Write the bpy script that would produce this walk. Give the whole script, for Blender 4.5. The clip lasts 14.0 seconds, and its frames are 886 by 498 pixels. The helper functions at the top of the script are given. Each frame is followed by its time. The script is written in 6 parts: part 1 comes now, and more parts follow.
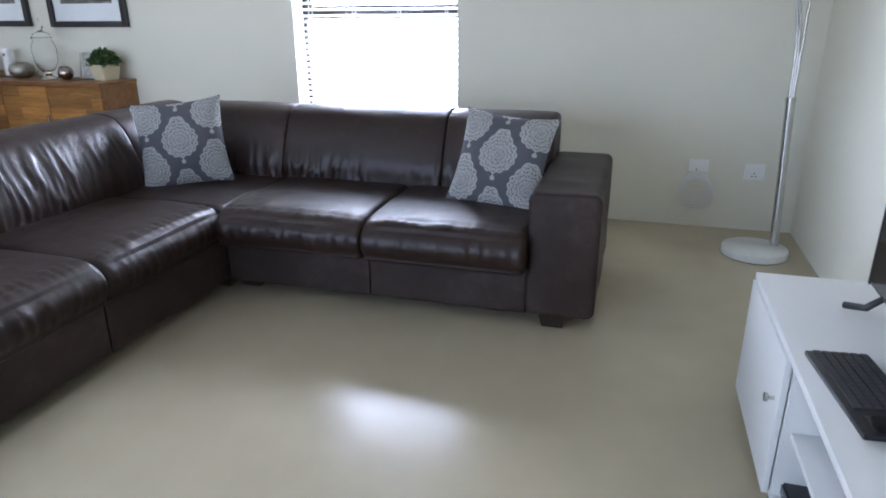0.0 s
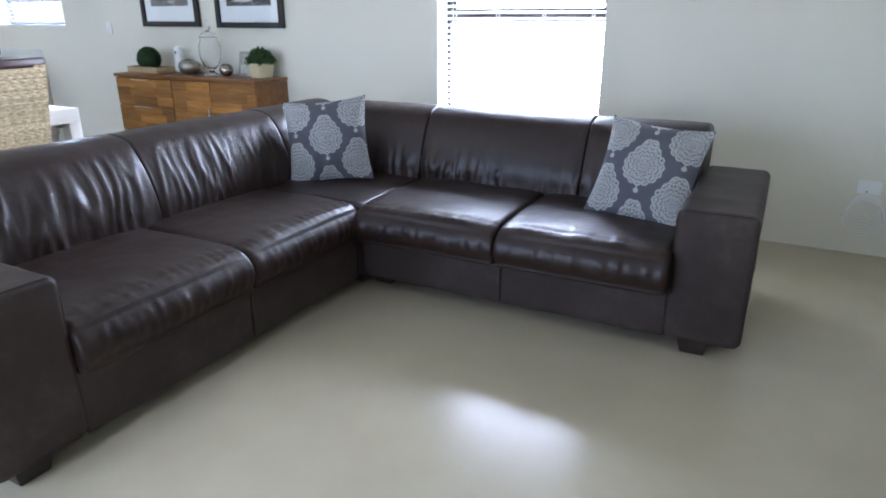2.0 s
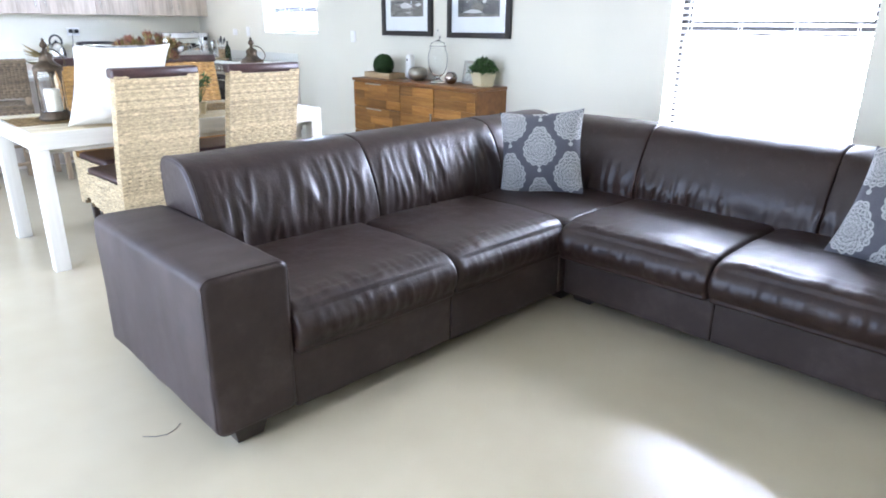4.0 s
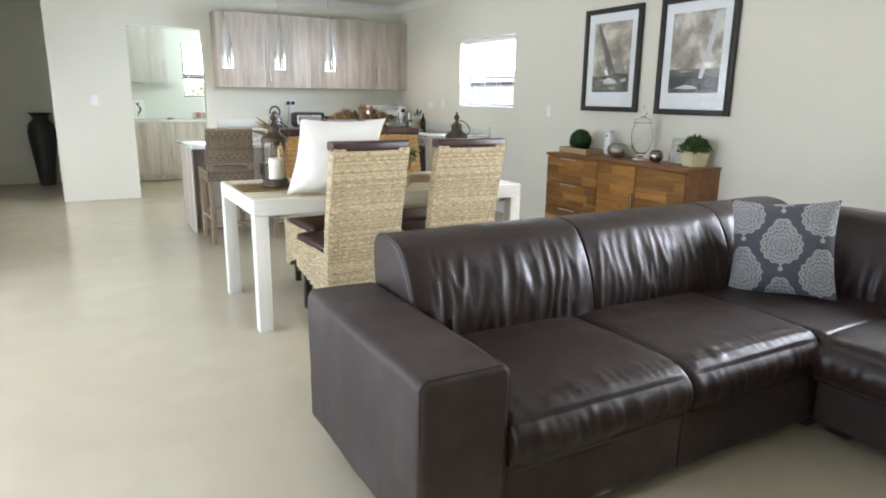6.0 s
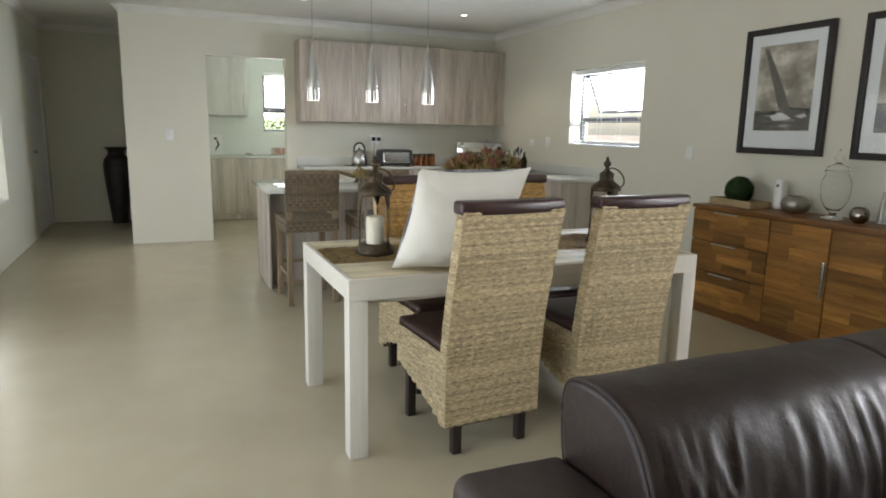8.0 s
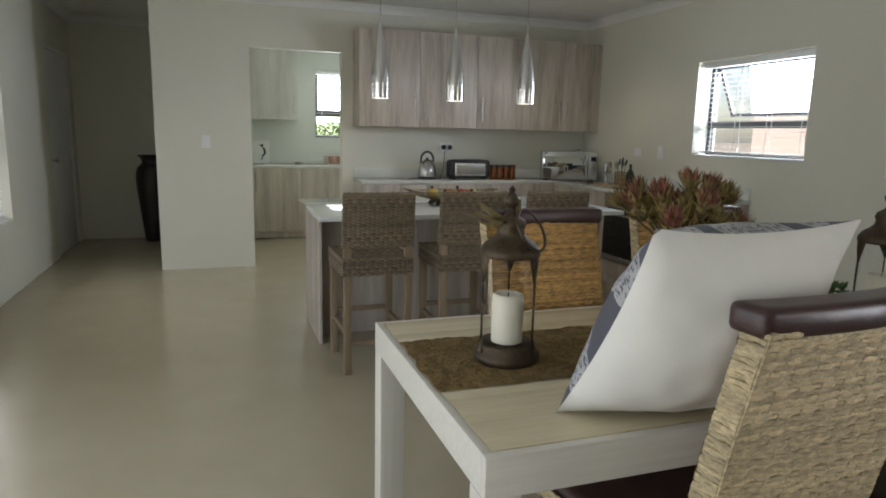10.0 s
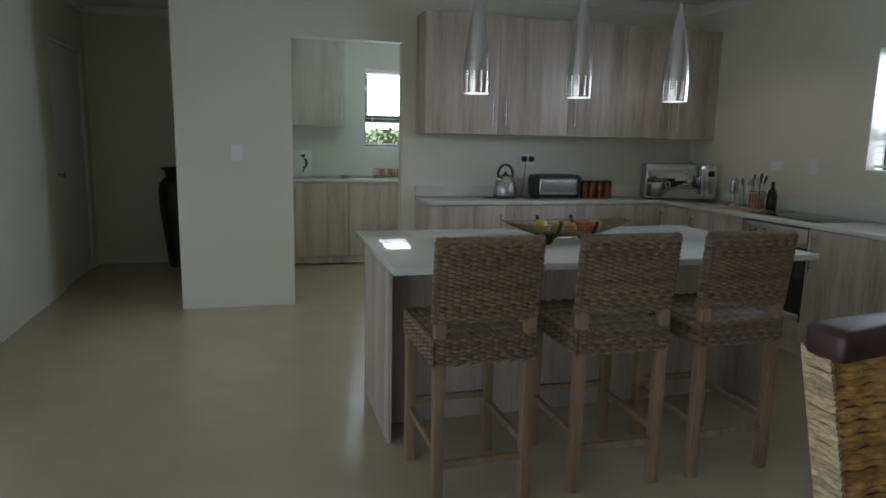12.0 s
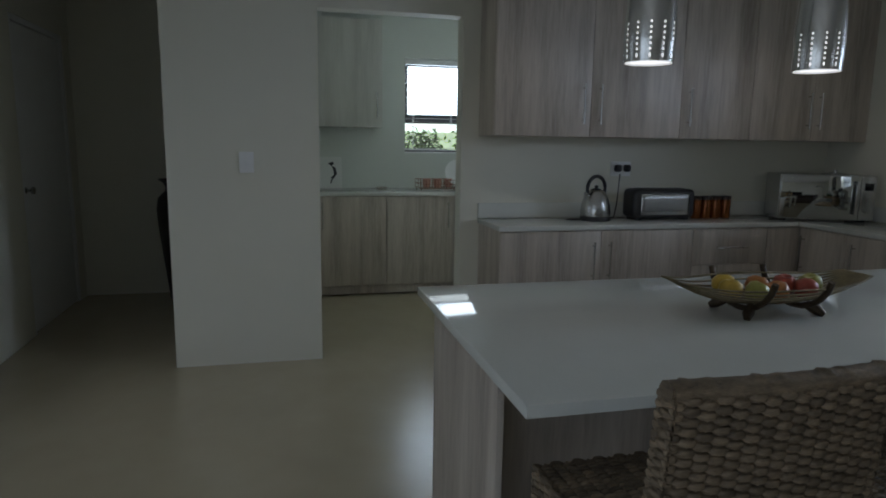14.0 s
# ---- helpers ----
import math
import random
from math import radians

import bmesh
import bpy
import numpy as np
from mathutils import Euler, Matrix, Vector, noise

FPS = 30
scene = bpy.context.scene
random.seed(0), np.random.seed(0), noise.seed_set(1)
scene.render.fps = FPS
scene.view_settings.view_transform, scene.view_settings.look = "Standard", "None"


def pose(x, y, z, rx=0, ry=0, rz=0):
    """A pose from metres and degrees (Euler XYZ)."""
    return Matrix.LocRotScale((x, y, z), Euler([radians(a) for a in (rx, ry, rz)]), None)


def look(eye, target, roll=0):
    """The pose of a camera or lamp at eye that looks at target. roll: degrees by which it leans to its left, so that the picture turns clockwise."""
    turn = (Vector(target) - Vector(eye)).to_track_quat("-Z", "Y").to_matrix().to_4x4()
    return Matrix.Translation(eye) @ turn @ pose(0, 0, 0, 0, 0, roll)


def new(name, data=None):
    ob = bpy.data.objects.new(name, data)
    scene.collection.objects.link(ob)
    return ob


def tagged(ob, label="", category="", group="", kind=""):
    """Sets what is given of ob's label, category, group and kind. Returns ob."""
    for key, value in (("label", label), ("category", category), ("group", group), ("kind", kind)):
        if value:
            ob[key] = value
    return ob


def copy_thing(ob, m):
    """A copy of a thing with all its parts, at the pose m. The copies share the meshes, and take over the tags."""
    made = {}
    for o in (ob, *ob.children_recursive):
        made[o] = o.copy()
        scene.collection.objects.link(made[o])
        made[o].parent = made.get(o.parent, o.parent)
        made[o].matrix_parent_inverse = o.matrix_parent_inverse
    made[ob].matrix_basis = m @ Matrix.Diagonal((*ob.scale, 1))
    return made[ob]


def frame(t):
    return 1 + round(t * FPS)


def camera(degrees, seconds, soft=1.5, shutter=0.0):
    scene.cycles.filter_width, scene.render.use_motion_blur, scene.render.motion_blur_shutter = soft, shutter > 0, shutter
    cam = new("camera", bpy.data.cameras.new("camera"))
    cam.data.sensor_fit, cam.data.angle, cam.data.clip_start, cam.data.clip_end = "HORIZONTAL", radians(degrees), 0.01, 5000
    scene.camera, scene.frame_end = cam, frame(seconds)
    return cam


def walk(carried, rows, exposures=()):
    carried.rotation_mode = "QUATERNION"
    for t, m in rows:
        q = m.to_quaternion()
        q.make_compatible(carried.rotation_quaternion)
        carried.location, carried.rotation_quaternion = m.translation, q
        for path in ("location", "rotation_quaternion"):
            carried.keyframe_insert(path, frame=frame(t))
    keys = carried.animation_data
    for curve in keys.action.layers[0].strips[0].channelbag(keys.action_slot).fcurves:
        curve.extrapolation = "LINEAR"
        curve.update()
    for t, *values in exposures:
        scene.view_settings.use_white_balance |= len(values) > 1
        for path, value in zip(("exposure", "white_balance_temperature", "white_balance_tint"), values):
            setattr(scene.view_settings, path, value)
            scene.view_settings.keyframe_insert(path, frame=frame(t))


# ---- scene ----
cam = camera(68.8, 14.0, soft=1.8)
PATH = [
    (0, (-0.745, 0.311, 1.321), (-1.279, 2.112, 0.637), -0.4),
    (0.5, (-0.755, 0.318, 1.317), (-1.366, 2.097, 0.636), -0.4),
    (1, (-0.776, 0.315, 1.319), (-1.464, 2.066, 0.641), -0.2),
    (1.5, (-0.809, 0.321, 1.327), (-1.581, 2.036, 0.648), -0.2),
    (2, (-0.829, 0.335, 1.327), (-1.7, 2.004, 0.65), -0.1),
    (2.5, (-0.855, 0.338, 1.324), (-1.833, 1.948, 0.653), 0.1),
    (3, (-0.869, 0.353, 1.326), (-1.963, 1.888, 0.658), 0.3),
    (3.5, (-0.883, 0.36, 1.325), (-2.09, 1.812, 0.664), 0.4),
    (4, (-0.883, 0.357, 1.336), (-2.239, 1.675, 0.684), 0.4),
    (6.5, (-1.478, 0.347, 1.372), (-3.212, 1.25, 0.951), 0.8),
    (7, (-1.771, 0.453, 1.386), (-3.535, 1.31, 0.991), 0.9),
    (7.5, (-2.057, 0.503, 1.375), (-3.849, 1.307, 0.996), 1.0),
    (8, (-2.392, 0.516, 1.382), (-4.198, 1.295, 1.018), 1.1),
    (10.5, (-4.153, 0.733, 1.383), (-6.029, 1.333, 1.032), 1.2),
    (11, (-4.486, 0.714, 1.39), (-6.373, 1.28, 1.043), 1.1),
    (11.5, (-4.818, 0.692, 1.39), (-6.708, 1.254, 1.054), 1.2),
    (12, (-5.176, 0.756, 1.391), (-7.072, 1.298, 1.059), 1.2),
    (12.5, (-5.53, 0.767, 1.379), (-7.436, 1.273, 1.048), 1.1),
    (13, (-5.854, 0.73, 1.381), (-7.763, 1.227, 1.052), 1.1),
    (13.5, (-6.192, 0.789, 1.371), (-8.104, 1.277, 1.046), 1.1),
    (14, (-6.526, 0.808, 1.396), (-8.442, 1.281, 1.071), 0.9),
]
EXPOSURES = [
    (0.0, 1.08, 5600, 20), (2.5, 1.38, 5450, 19), (4.0, 1.94, 5600, 20), (6.5, 1.02, 6450, 15), (8.0, 0.4, 6800, 14), (10.5, -0.28, 6600, 14), (12.0, -0.83, 6150, 14), (14.0, -1.52, 5900, 13),
]
walk(cam, [(t, look(eye, target, roll)) for t, eye, target, roll in PATH], EXPOSURES)

# world and sun
SUN_ELEVATION, SUN_AZIMUTH = 58.0, 150.0
world = bpy.data.worlds.new("sky")
scene.world = world
world.use_nodes = True
wt = world.node_tree
wt.nodes.clear()
w_out = wt.nodes.new("ShaderNodeOutputWorld")
w_bg = wt.nodes.new("ShaderNodeBackground")
w_sky = wt.nodes.new("ShaderNodeTexSky")
w_sky.sky_type = "NISHITA"
w_sky.sun_disc = False
w_sky.sun_elevation = radians(SUN_ELEVATION)
w_sky.sun_rotation = radians(SUN_AZIMUTH)
w_bg.inputs["Strength"].default_value = 0.15
wt.links.new(w_sky.outputs[0], w_bg.inputs[0])
wt.links.new(w_bg.outputs[0], w_out.inputs[0])

sun = new("sun", bpy.data.lights.new("sun", "SUN"))
sun.data.energy, sun.data.angle, sun.data.color = 5.0, radians(0.5), (1.0, 0.95, 0.88)
sun_from = Vector((math.sin(radians(SUN_AZIMUTH)), math.cos(radians(SUN_AZIMUTH)), math.tan(radians(SUN_ELEVATION))))
sun.matrix_world = look(sun_from * 20, (0, 0, 0))


def window_light(name, eye, target, width, height, power, colour=(0.86, 0.93, 1.0)):
    """Sky light in a window's opening."""
    lamp = new(name, bpy.data.lights.new(name, "AREA"))
    lamp.data.shape, lamp.data.size, lamp.data.size_y = "RECTANGLE", width, height
    lamp.data.energy, lamp.data.color = power, colour
    lamp.matrix_world = look(eye, target)
    return lamp


window_light("sky_light_living_window", (-2.56, 4.98, 1.34), (-2.56, 0, 1.34), 1.22, 1.44, 105)
window_light("sky_light_kitchen_window", (-8.08, 5.35, 1.9), (-8.08, 0, 0.9), 1.2, 0.8, 160, (0.72, 0.85, 1.0))
window_light("sky_light_glass_door", (-4.49, -1.07, 1.06), (-4.49, 5, 1.0), 4.9, 2.0, 62, (0.75, 0.88, 1.0))
window_light("sky_light_hall_window", (-9.37, -1.16, 1.36), (-9.37, 5, 1.36), 1.2, 1.5, 23)
window_light("sky_light_scullery_window", (-13.2, 2.5, 1.93), (0, 2.4, 1.4), 0.95, 0.62, 130, (0.80, 0.93, 1.0))


# the lit ceiling downlights over the kitchen
for lx, ly in ((-9.35, 1.92), (-9.38, 3.74)):
    spot = new("downlight_beam", bpy.data.lights.new("downlight_beam", "SPOT"))
    spot.data.energy, spot.data.spot_size, spot.data.spot_blend, spot.data.shadow_soft_size = 30.0, radians(125), 0.6, 0.03
    spot.data.color = (1.0, 0.90, 0.76)
    spot.matrix_world = look((lx, ly, 2.66), (lx, ly + 0.001, 0.0))

# materials


def noise_tex(nt, scale, detail, vector=None, rough=0.6):
    n = nt.nodes.new("ShaderNodeTexNoise")
    n.inputs["Scale"].default_value, n.inputs["Detail"].default_value, n.inputs["Roughness"].default_value = scale, detail, rough
    if vector:
        nt.links.new(vector, n.inputs["Vector"])
    return n.outputs["Fac"]


def ramp(nt, fac, stops):
    r = nt.nodes.new("ShaderNodeValToRGB")
    while len(r.color_ramp.elements) < len(stops):
        r.color_ramp.elements.new(0.5)
    for e, (p, c) in zip(r.color_ramp.elements, stops):
        e.position, e.color = p, (*c, 1)
    nt.links.new(fac, r.inputs[0])
    return r.outputs[0]


def maths(nt, op, a, b=None, c=None, clamp=False):
    m = nt.nodes.new("ShaderNodeMath")
    m.operation, m.use_clamp = op, clamp
    for i, v in enumerate((a, b, c)):
        if v is None:
            continue
        if isinstance(v, (int, float)):
            m.inputs[i].default_value = v
        else:
            nt.links.new(v, m.inputs[i])
    return m.outputs[0]


def mix_colour(nt, fac, a, b, blend="MIX"):
    m = nt.nodes.new("ShaderNodeMix")
    m.data_type, m.blend_type = "RGBA", blend
    for socket, v in ((m.inputs["Factor"], fac), (m.inputs["A"], a), (m.inputs["B"], b)):
        if isinstance(v, (int, float)):
            socket.default_value = v
        elif isinstance(v, tuple):
            socket.default_value = (*v, 1)
        else:
            nt.links.new(v, socket)
    return m.outputs["Result"]


def coords(nt, stretch=(1, 1, 1), kind="Object", per_object=False):
    tc = nt.nodes.new("ShaderNodeTexCoord")
    mp = nt.nodes.new("ShaderNodeMapping")
    mp.inputs["Scale"].default_value = stretch
    nt.links.new(tc.outputs[kind], mp.inputs["Vector"])
    if per_object:
        oi = nt.nodes.new("ShaderNodeObjectInfo")
        off = maths(nt, "MULTIPLY", oi.outputs["Random"], 37.0)
        cb = nt.nodes.new("ShaderNodeCombineXYZ")
        for i in range(3):
            nt.links.new(off, cb.inputs[i])
        nt.links.new(cb.outputs[0], mp.inputs["Location"])
    return mp.outputs[0]


def blank(name):
    m = bpy.data.materials.new(name)
    m.use_nodes = True
    return m, m.node_tree, m.node_tree.nodes["Principled BSDF"]


def bump(nt, bsdf, height, strength, distance):
    b = nt.nodes.new("ShaderNodeBump")
    b.inputs["Strength"].default_value, b.inputs["Distance"].default_value = strength, distance
    nt.links.new(height, b.inputs["Height"])
    nt.links.new(b.outputs[0], bsdf.inputs["Normal"])


def surface(name, colour, rough=0.6, metal=0.0, vary=0.12, big=2.0, fine=60.0, relief=0.15, depth=0.002,
            stretch=(1, 1, 1), kind="Object", per_object=False, tone=0.0, specular=0.5, island=0.0):
    """A surface with stains at one scale and grain at another; tone varies it from object to object."""
    m, nt, b = blank(name)
    v = coords(nt, stretch, kind, per_object)
    n1, n2 = noise_tex(nt, big, 3, v), noise_tex(nt, fine, 4, v)
    f = maths(nt, "ADD", maths(nt, "MULTIPLY", n1, 0.6), maths(nt, "MULTIPLY", n2, 0.4))
    lo, hi = tuple(c * (1 - vary) for c in colour), tuple(min(1, c * (1 + vary)) for c in colour)
    col = ramp(nt, f, [(0.32, lo), (0.68, hi)])
    if tone or island:
        oi = nt.nodes.new("ShaderNodeObjectInfo" if tone else "ShaderNodeNewGeometry")
        amount = tone or island
        g = maths(nt, "ADD", maths(nt, "MULTIPLY", oi.outputs["Random" if tone else "Random Per Island"], 2 * amount), 1 - amount)
        cb = nt.nodes.new("ShaderNodeCombineColor")
        for i in range(3):
            nt.links.new(g, cb.inputs[i])
        col = mix_colour(nt, 1.0, col, cb.outputs[0], "MULTIPLY")
    nt.links.new(col, b.inputs["Base Color"])
    b.inputs["Metallic"].default_value = metal
    b.inputs["Specular IOR Level"].default_value = specular
    rr = maths(nt, "ADD", maths(nt, "MULTIPLY", n1, 0.25 * rough), rough * 0.87)
    nt.links.new(rr, b.inputs["Roughness"])
    if relief:
        bump(nt, b, n2, relief, depth)
    return m


def wood(name, dark, mid, light, grain=(18, 18, 1.2), rough=0.45, relief=0.1, kind="Object", tone=0.0):
    """Grain along z of the mapping's stretch."""
    m, nt, b = blank(name)
    v = coords(nt, grain, kind, True)
    n1 = noise_tex(nt, 1.0, 5, v, 0.65)
    n2 = noise_tex(nt, 7.0, 4, v, 0.7)
    f = maths(nt, "ADD", maths(nt, "MULTIPLY", n1, 0.7), maths(nt, "MULTIPLY", n2, 0.3))
    col = ramp(nt, f, [(0.3, dark), (0.5, mid), (0.7, light)])
    if tone:
        oi = nt.nodes.new("ShaderNodeObjectInfo")
        g = maths(nt, "ADD", maths(nt, "MULTIPLY", oi.outputs["Random"], 2 * tone), 1 - tone)
        cb = nt.nodes.new("ShaderNodeCombineColor")
        for i in range(3):
            nt.links.new(g, cb.inputs[i])
        col = mix_colour(nt, 1.0, col, cb.outputs[0], "MULTIPLY")
    nt.links.new(col, b.inputs["Base Color"])
    b.inputs["Roughness"].default_value = rough
    bump(nt, b, n2, relief, 0.001)
    return m


def glass(name, colour=(1, 1, 1), rough=0.0, ior=1.45):
    m, nt, b = blank(name)
    b.inputs["Base Color"].default_value = (*colour, 1)
    b.inputs["Transmission Weight"].default_value = 1.0
    b.inputs["Roughness"].default_value = rough
    b.inputs["IOR"].default_value = ior
    return m


def glow_material(name, colour, strength):
    m, nt, b = blank(name)
    b.inputs["Base Color"].default_value = (*colour, 1)
    b.inputs["Emission Color"].default_value = (*colour, 1)
    b.inputs["Emission Strength"].default_value = strength
    return m


def floor_material():
    """Polished cream cement screed with trowel clouds."""
    m, nt, b = blank("cement_screed")
    v = coords(nt)
    n1, n2, n3 = noise_tex(nt, 0.7, 5, v), noise_tex(nt, 3.0, 2, v), noise_tex(nt, 90.0, 3, v)
    f = maths(nt, "ADD", maths(nt, "MULTIPLY", n1, 0.55), maths(nt, "MULTIPLY", n2, 0.45))
    col = ramp(nt, f, [(0.32, (0.405, 0.350, 0.243)), (0.5, (0.43, 0.375, 0.262)), (0.68, (0.455, 0.40, 0.283))])
    nt.links.new(col, b.inputs["Base Color"])
    nt.links.new(maths(nt, "ADD", maths(nt, "MULTIPLY", n2, 0.10), 0.145), b.inputs["Roughness"])
    b.inputs["Specular IOR Level"].default_value = 0.5
    trowel = noise_tex(nt, 9.0, 3, v)
    h = maths(nt, "ADD", maths(nt, "MULTIPLY_ADD", trowel, 0.5, n2), maths(nt, "MULTIPLY", n3, 0.05))
    bump(nt, b, h, 0.07, 0.004)
    return m


def leather_material():
    """Glossy, pulled and rubbed brown hide."""
    m, nt, b = blank("brown_leather")
    v = coords(nt)
    n1, n2 = noise_tex(nt, 3.0, 3, v), noise_tex(nt, 240.0, 2, v)
    scuff = noise_tex(nt, 26.0, 4, v, 0.7)
    tone = mix_colour(nt, n1, (0.0135, 0.0061, 0.0043), (0.027, 0.0134, 0.0097))
    rub = ramp(nt, scuff, [(0.56, (0, 0, 0)), (0.72, (1, 1, 1))])
    nt.links.new(mix_colour(nt, maths(nt, "MULTIPLY", rub, 0.25), tone, (0.066, 0.040, 0.031)), b.inputs["Base Color"])
    nt.links.new(maths(nt, "ADD", maths(nt, "MULTIPLY", n1, 0.16), maths(nt, "MULTIPLY_ADD", scuff, 0.16, 0.33)), b.inputs["Roughness"])
    b.inputs["Specular IOR Level"].default_value = 0.30
    b.inputs["Coat Weight"].default_value, b.inputs["Coat Roughness"].default_value = 0.16, 0.2
    wrinkle = noise_tex(nt, 12.0, 4, v, 0.7)
    fine = noise_tex(nt, 45.0, 3, v, 0.7)
    h = maths(nt, "ADD", maths(nt, "MULTIPLY_ADD", fine, 0.25, wrinkle), maths(nt, "MULTIPLY", n2, 0.05))
    bump(nt, b, h, 0.36, 0.007)
    return m


def worn_leather_material():
    """The sofa's outer hide: matt, faded and cloudy."""
    m, nt, b = blank("worn_brown_leather")
    v = coords(nt)
    n1, n2, n3 = noise_tex(nt, 2.4, 4, v, 0.65), noise_tex(nt, 14.0, 4, v, 0.7), noise_tex(nt, 260.0, 2, v)
    f = maths(nt, "ADD", maths(nt, "MULTIPLY", n1, 0.65), maths(nt, "MULTIPLY", n2, 0.35))
    col = ramp(nt, f, [(0.34, (0.024, 0.0152, 0.0125)), (0.52, (0.038, 0.0258, 0.0218)), (0.68, (0.066, 0.048, 0.042))])
    nt.links.new(col, b.inputs["Base Color"])
    nt.links.new(maths(nt, "MULTIPLY_ADD", n2, 0.16, 0.44), b.inputs["Roughness"])
    b.inputs["Specular IOR Level"].default_value = 0.26
    bump(nt, b, maths(nt, "ADD", maths(nt, "MULTIPLY", n2, 0.8), maths(nt, "MULTIPLY", n3, 0.12)), 0.22, 0.004)
    return m


def damask_material():
    """Grey cloth with pale flame-shaped medallions in staggered rows, in the cushion's own x and z."""
    m, nt, b = blank("damask_cloth")
    tc = nt.nodes.new("ShaderNodeTexCoord")
    sp = nt.nodes.new("ShaderNodeSeparateXYZ")
    nt.links.new(tc.outputs["Object"], sp.inputs[0])
    u, w = maths(nt, "MULTIPLY", sp.outputs["X"], 3.0), maths(nt, "MULTIPLY", maths(nt, "SUBTRACT", sp.outputs["Z"], 0.245), 3.6)
    marks = []
    for shift in (0.0, 0.5):
        a = maths(nt, "DIVIDE", maths(nt, "SUBTRACT", maths(nt, "FRACT", maths(nt, "ADD", u, shift + 10.5)), 0.5), 3.0)
        c = maths(nt, "DIVIDE", maths(nt, "SUBTRACT", maths(nt, "FRACT", maths(nt, "ADD", w, shift + 10.5)), 0.5), 3.6)
        ang = maths(nt, "ABSOLUTE", maths(nt, "ARCTAN2", a, c))
        rad = maths(nt, "SQRT", maths(nt, "ADD", maths(nt, "MULTIPLY", a, a), maths(nt, "MULTIPLY", c, c)))
        petal = maths(nt, "ABSOLUTE", maths(nt, "SINE", maths(nt, "MULTIPLY", ang, 7.5)))
        point = maths(nt, "POWER", maths(nt, "MAXIMUM", maths(nt, "COSINE", ang), 0.0), 10.0)
        edge = maths(nt, "ADD", maths(nt, "MULTIPLY_ADD", petal, 0.009, 0.084), maths(nt, "MULTIPLY", point, 0.040))
        inside = maths(nt, "LESS_THAN", rad, edge)
        # leafy strokes, mirrored about the upright axis
        cv = nt.nodes.new("ShaderNodeCombineXYZ")
        nt.links.new(maths(nt, "MULTIPLY", ang, 5.5), cv.inputs[0])
        nt.links.new(maths(nt, "MULTIPLY", rad, 75.0), cv.inputs[1])
        strokes = maths(nt, "GREATER_THAN", noise_tex(nt, 2.3, 2, cv.outputs[0]), 0.485)
        rim = maths(nt, "GREATER_THAN", maths(nt, "DIVIDE", rad, edge), 0.93)
        fan = maths(nt, "GREATER_THAN", maths(nt, "SINE", maths(nt, "MULTIPLY_ADD", rad, 330.0, maths(nt, "MULTIPLY", petal, 3.0))), 0.55)
        lace = maths(nt, "MAXIMUM", maths(nt, "MAXIMUM", strokes, rim), fan)
        low = maths(nt, "ADD", c, 0.112)
        bud = maths(nt, "LESS_THAN", maths(nt, "SQRT", maths(nt, "ADD", maths(nt, "MULTIPLY", a, a), maths(nt, "MULTIPLY", low, low))), 0.011)
        stem = maths(nt, "MULTIPLY", maths(nt, "LESS_THAN", maths(nt, "ABSOLUTE", a), 0.003), maths(nt, "LESS_THAN", maths(nt, "ABSOLUTE", maths(nt, "ADD", c, 0.098)), 0.012))
        marks.append(maths(nt, "MAXIMUM", maths(nt, "MULTIPLY", inside, lace), maths(nt, "MAXIMUM", bud, stem)))
    mark = maths(nt, "MAXIMUM", marks[0], marks[1])
    thread = noise_tex(nt, 500.0, 2, tc.outputs["Object"])
    ground = ramp(nt, thread, [(0.3, (0.060, 0.060, 0.072)), (0.7, (0.105, 0.104, 0.12))])
    pale = ramp(nt, thread, [(0.3, (0.29, 0.285, 0.28)), (0.7, (0.45, 0.445, 0.43))])
    nt.links.new(mix_colour(nt, mark, ground, pale), b.inputs["Base Color"])
    b.inputs["Roughness"].default_value = 0.8
    bump(nt, b, maths(nt, "ADD", maths(nt, "MULTIPLY", mark, 0.6), maths(nt, "MULTIPLY", thread, 0.5)), 0.3, 0.002)
    return m


def photo_material(name, seed, horizon):
    """A black and white sea photograph: cloudy sky over dark water."""
    m, nt, b = blank(name)
    tc = nt.nodes.new("ShaderNodeTexCoord")
    sp = nt.nodes.new("ShaderNodeSeparateXYZ")
    nt.links.new(tc.outputs["Object"], sp.inputs[0])
    mp = nt.nodes.new("ShaderNodeMapping")
    mp.inputs["Location"].default_value = (seed, seed * 2, seed)
    nt.links.new(tc.outputs["Object"], mp.inputs["Vector"])
    cloud = ramp(nt, noise_tex(nt, 5.0, 6, mp.outputs[0]), [(0.36, (0.17, 0.143, 0.105)), (0.5, (0.33, 0.285, 0.215)), (0.62, (0.64, 0.585, 0.48))])
    mw = nt.nodes.new("ShaderNodeMapping")
    mw.inputs["Scale"].default_value = (4, 4, 26)
    nt.links.new(tc.outputs["Object"], mw.inputs["Vector"])
    wave = ramp(nt, noise_tex(nt, 1.6, 5, mw.outputs[0]), [(0.35, (0.055, 0.048, 0.038)), (0.55, (0.13, 0.115, 0.09)), (0.68, (0.50, 0.47, 0.41))])
    nt.links.new(mix_colour(nt, maths(nt, "LESS_THAN", sp.outputs["Z"], horizon), cloud, wave), b.inputs["Base Color"])
    b.inputs["Roughness"].default_value = 0.5
    return m


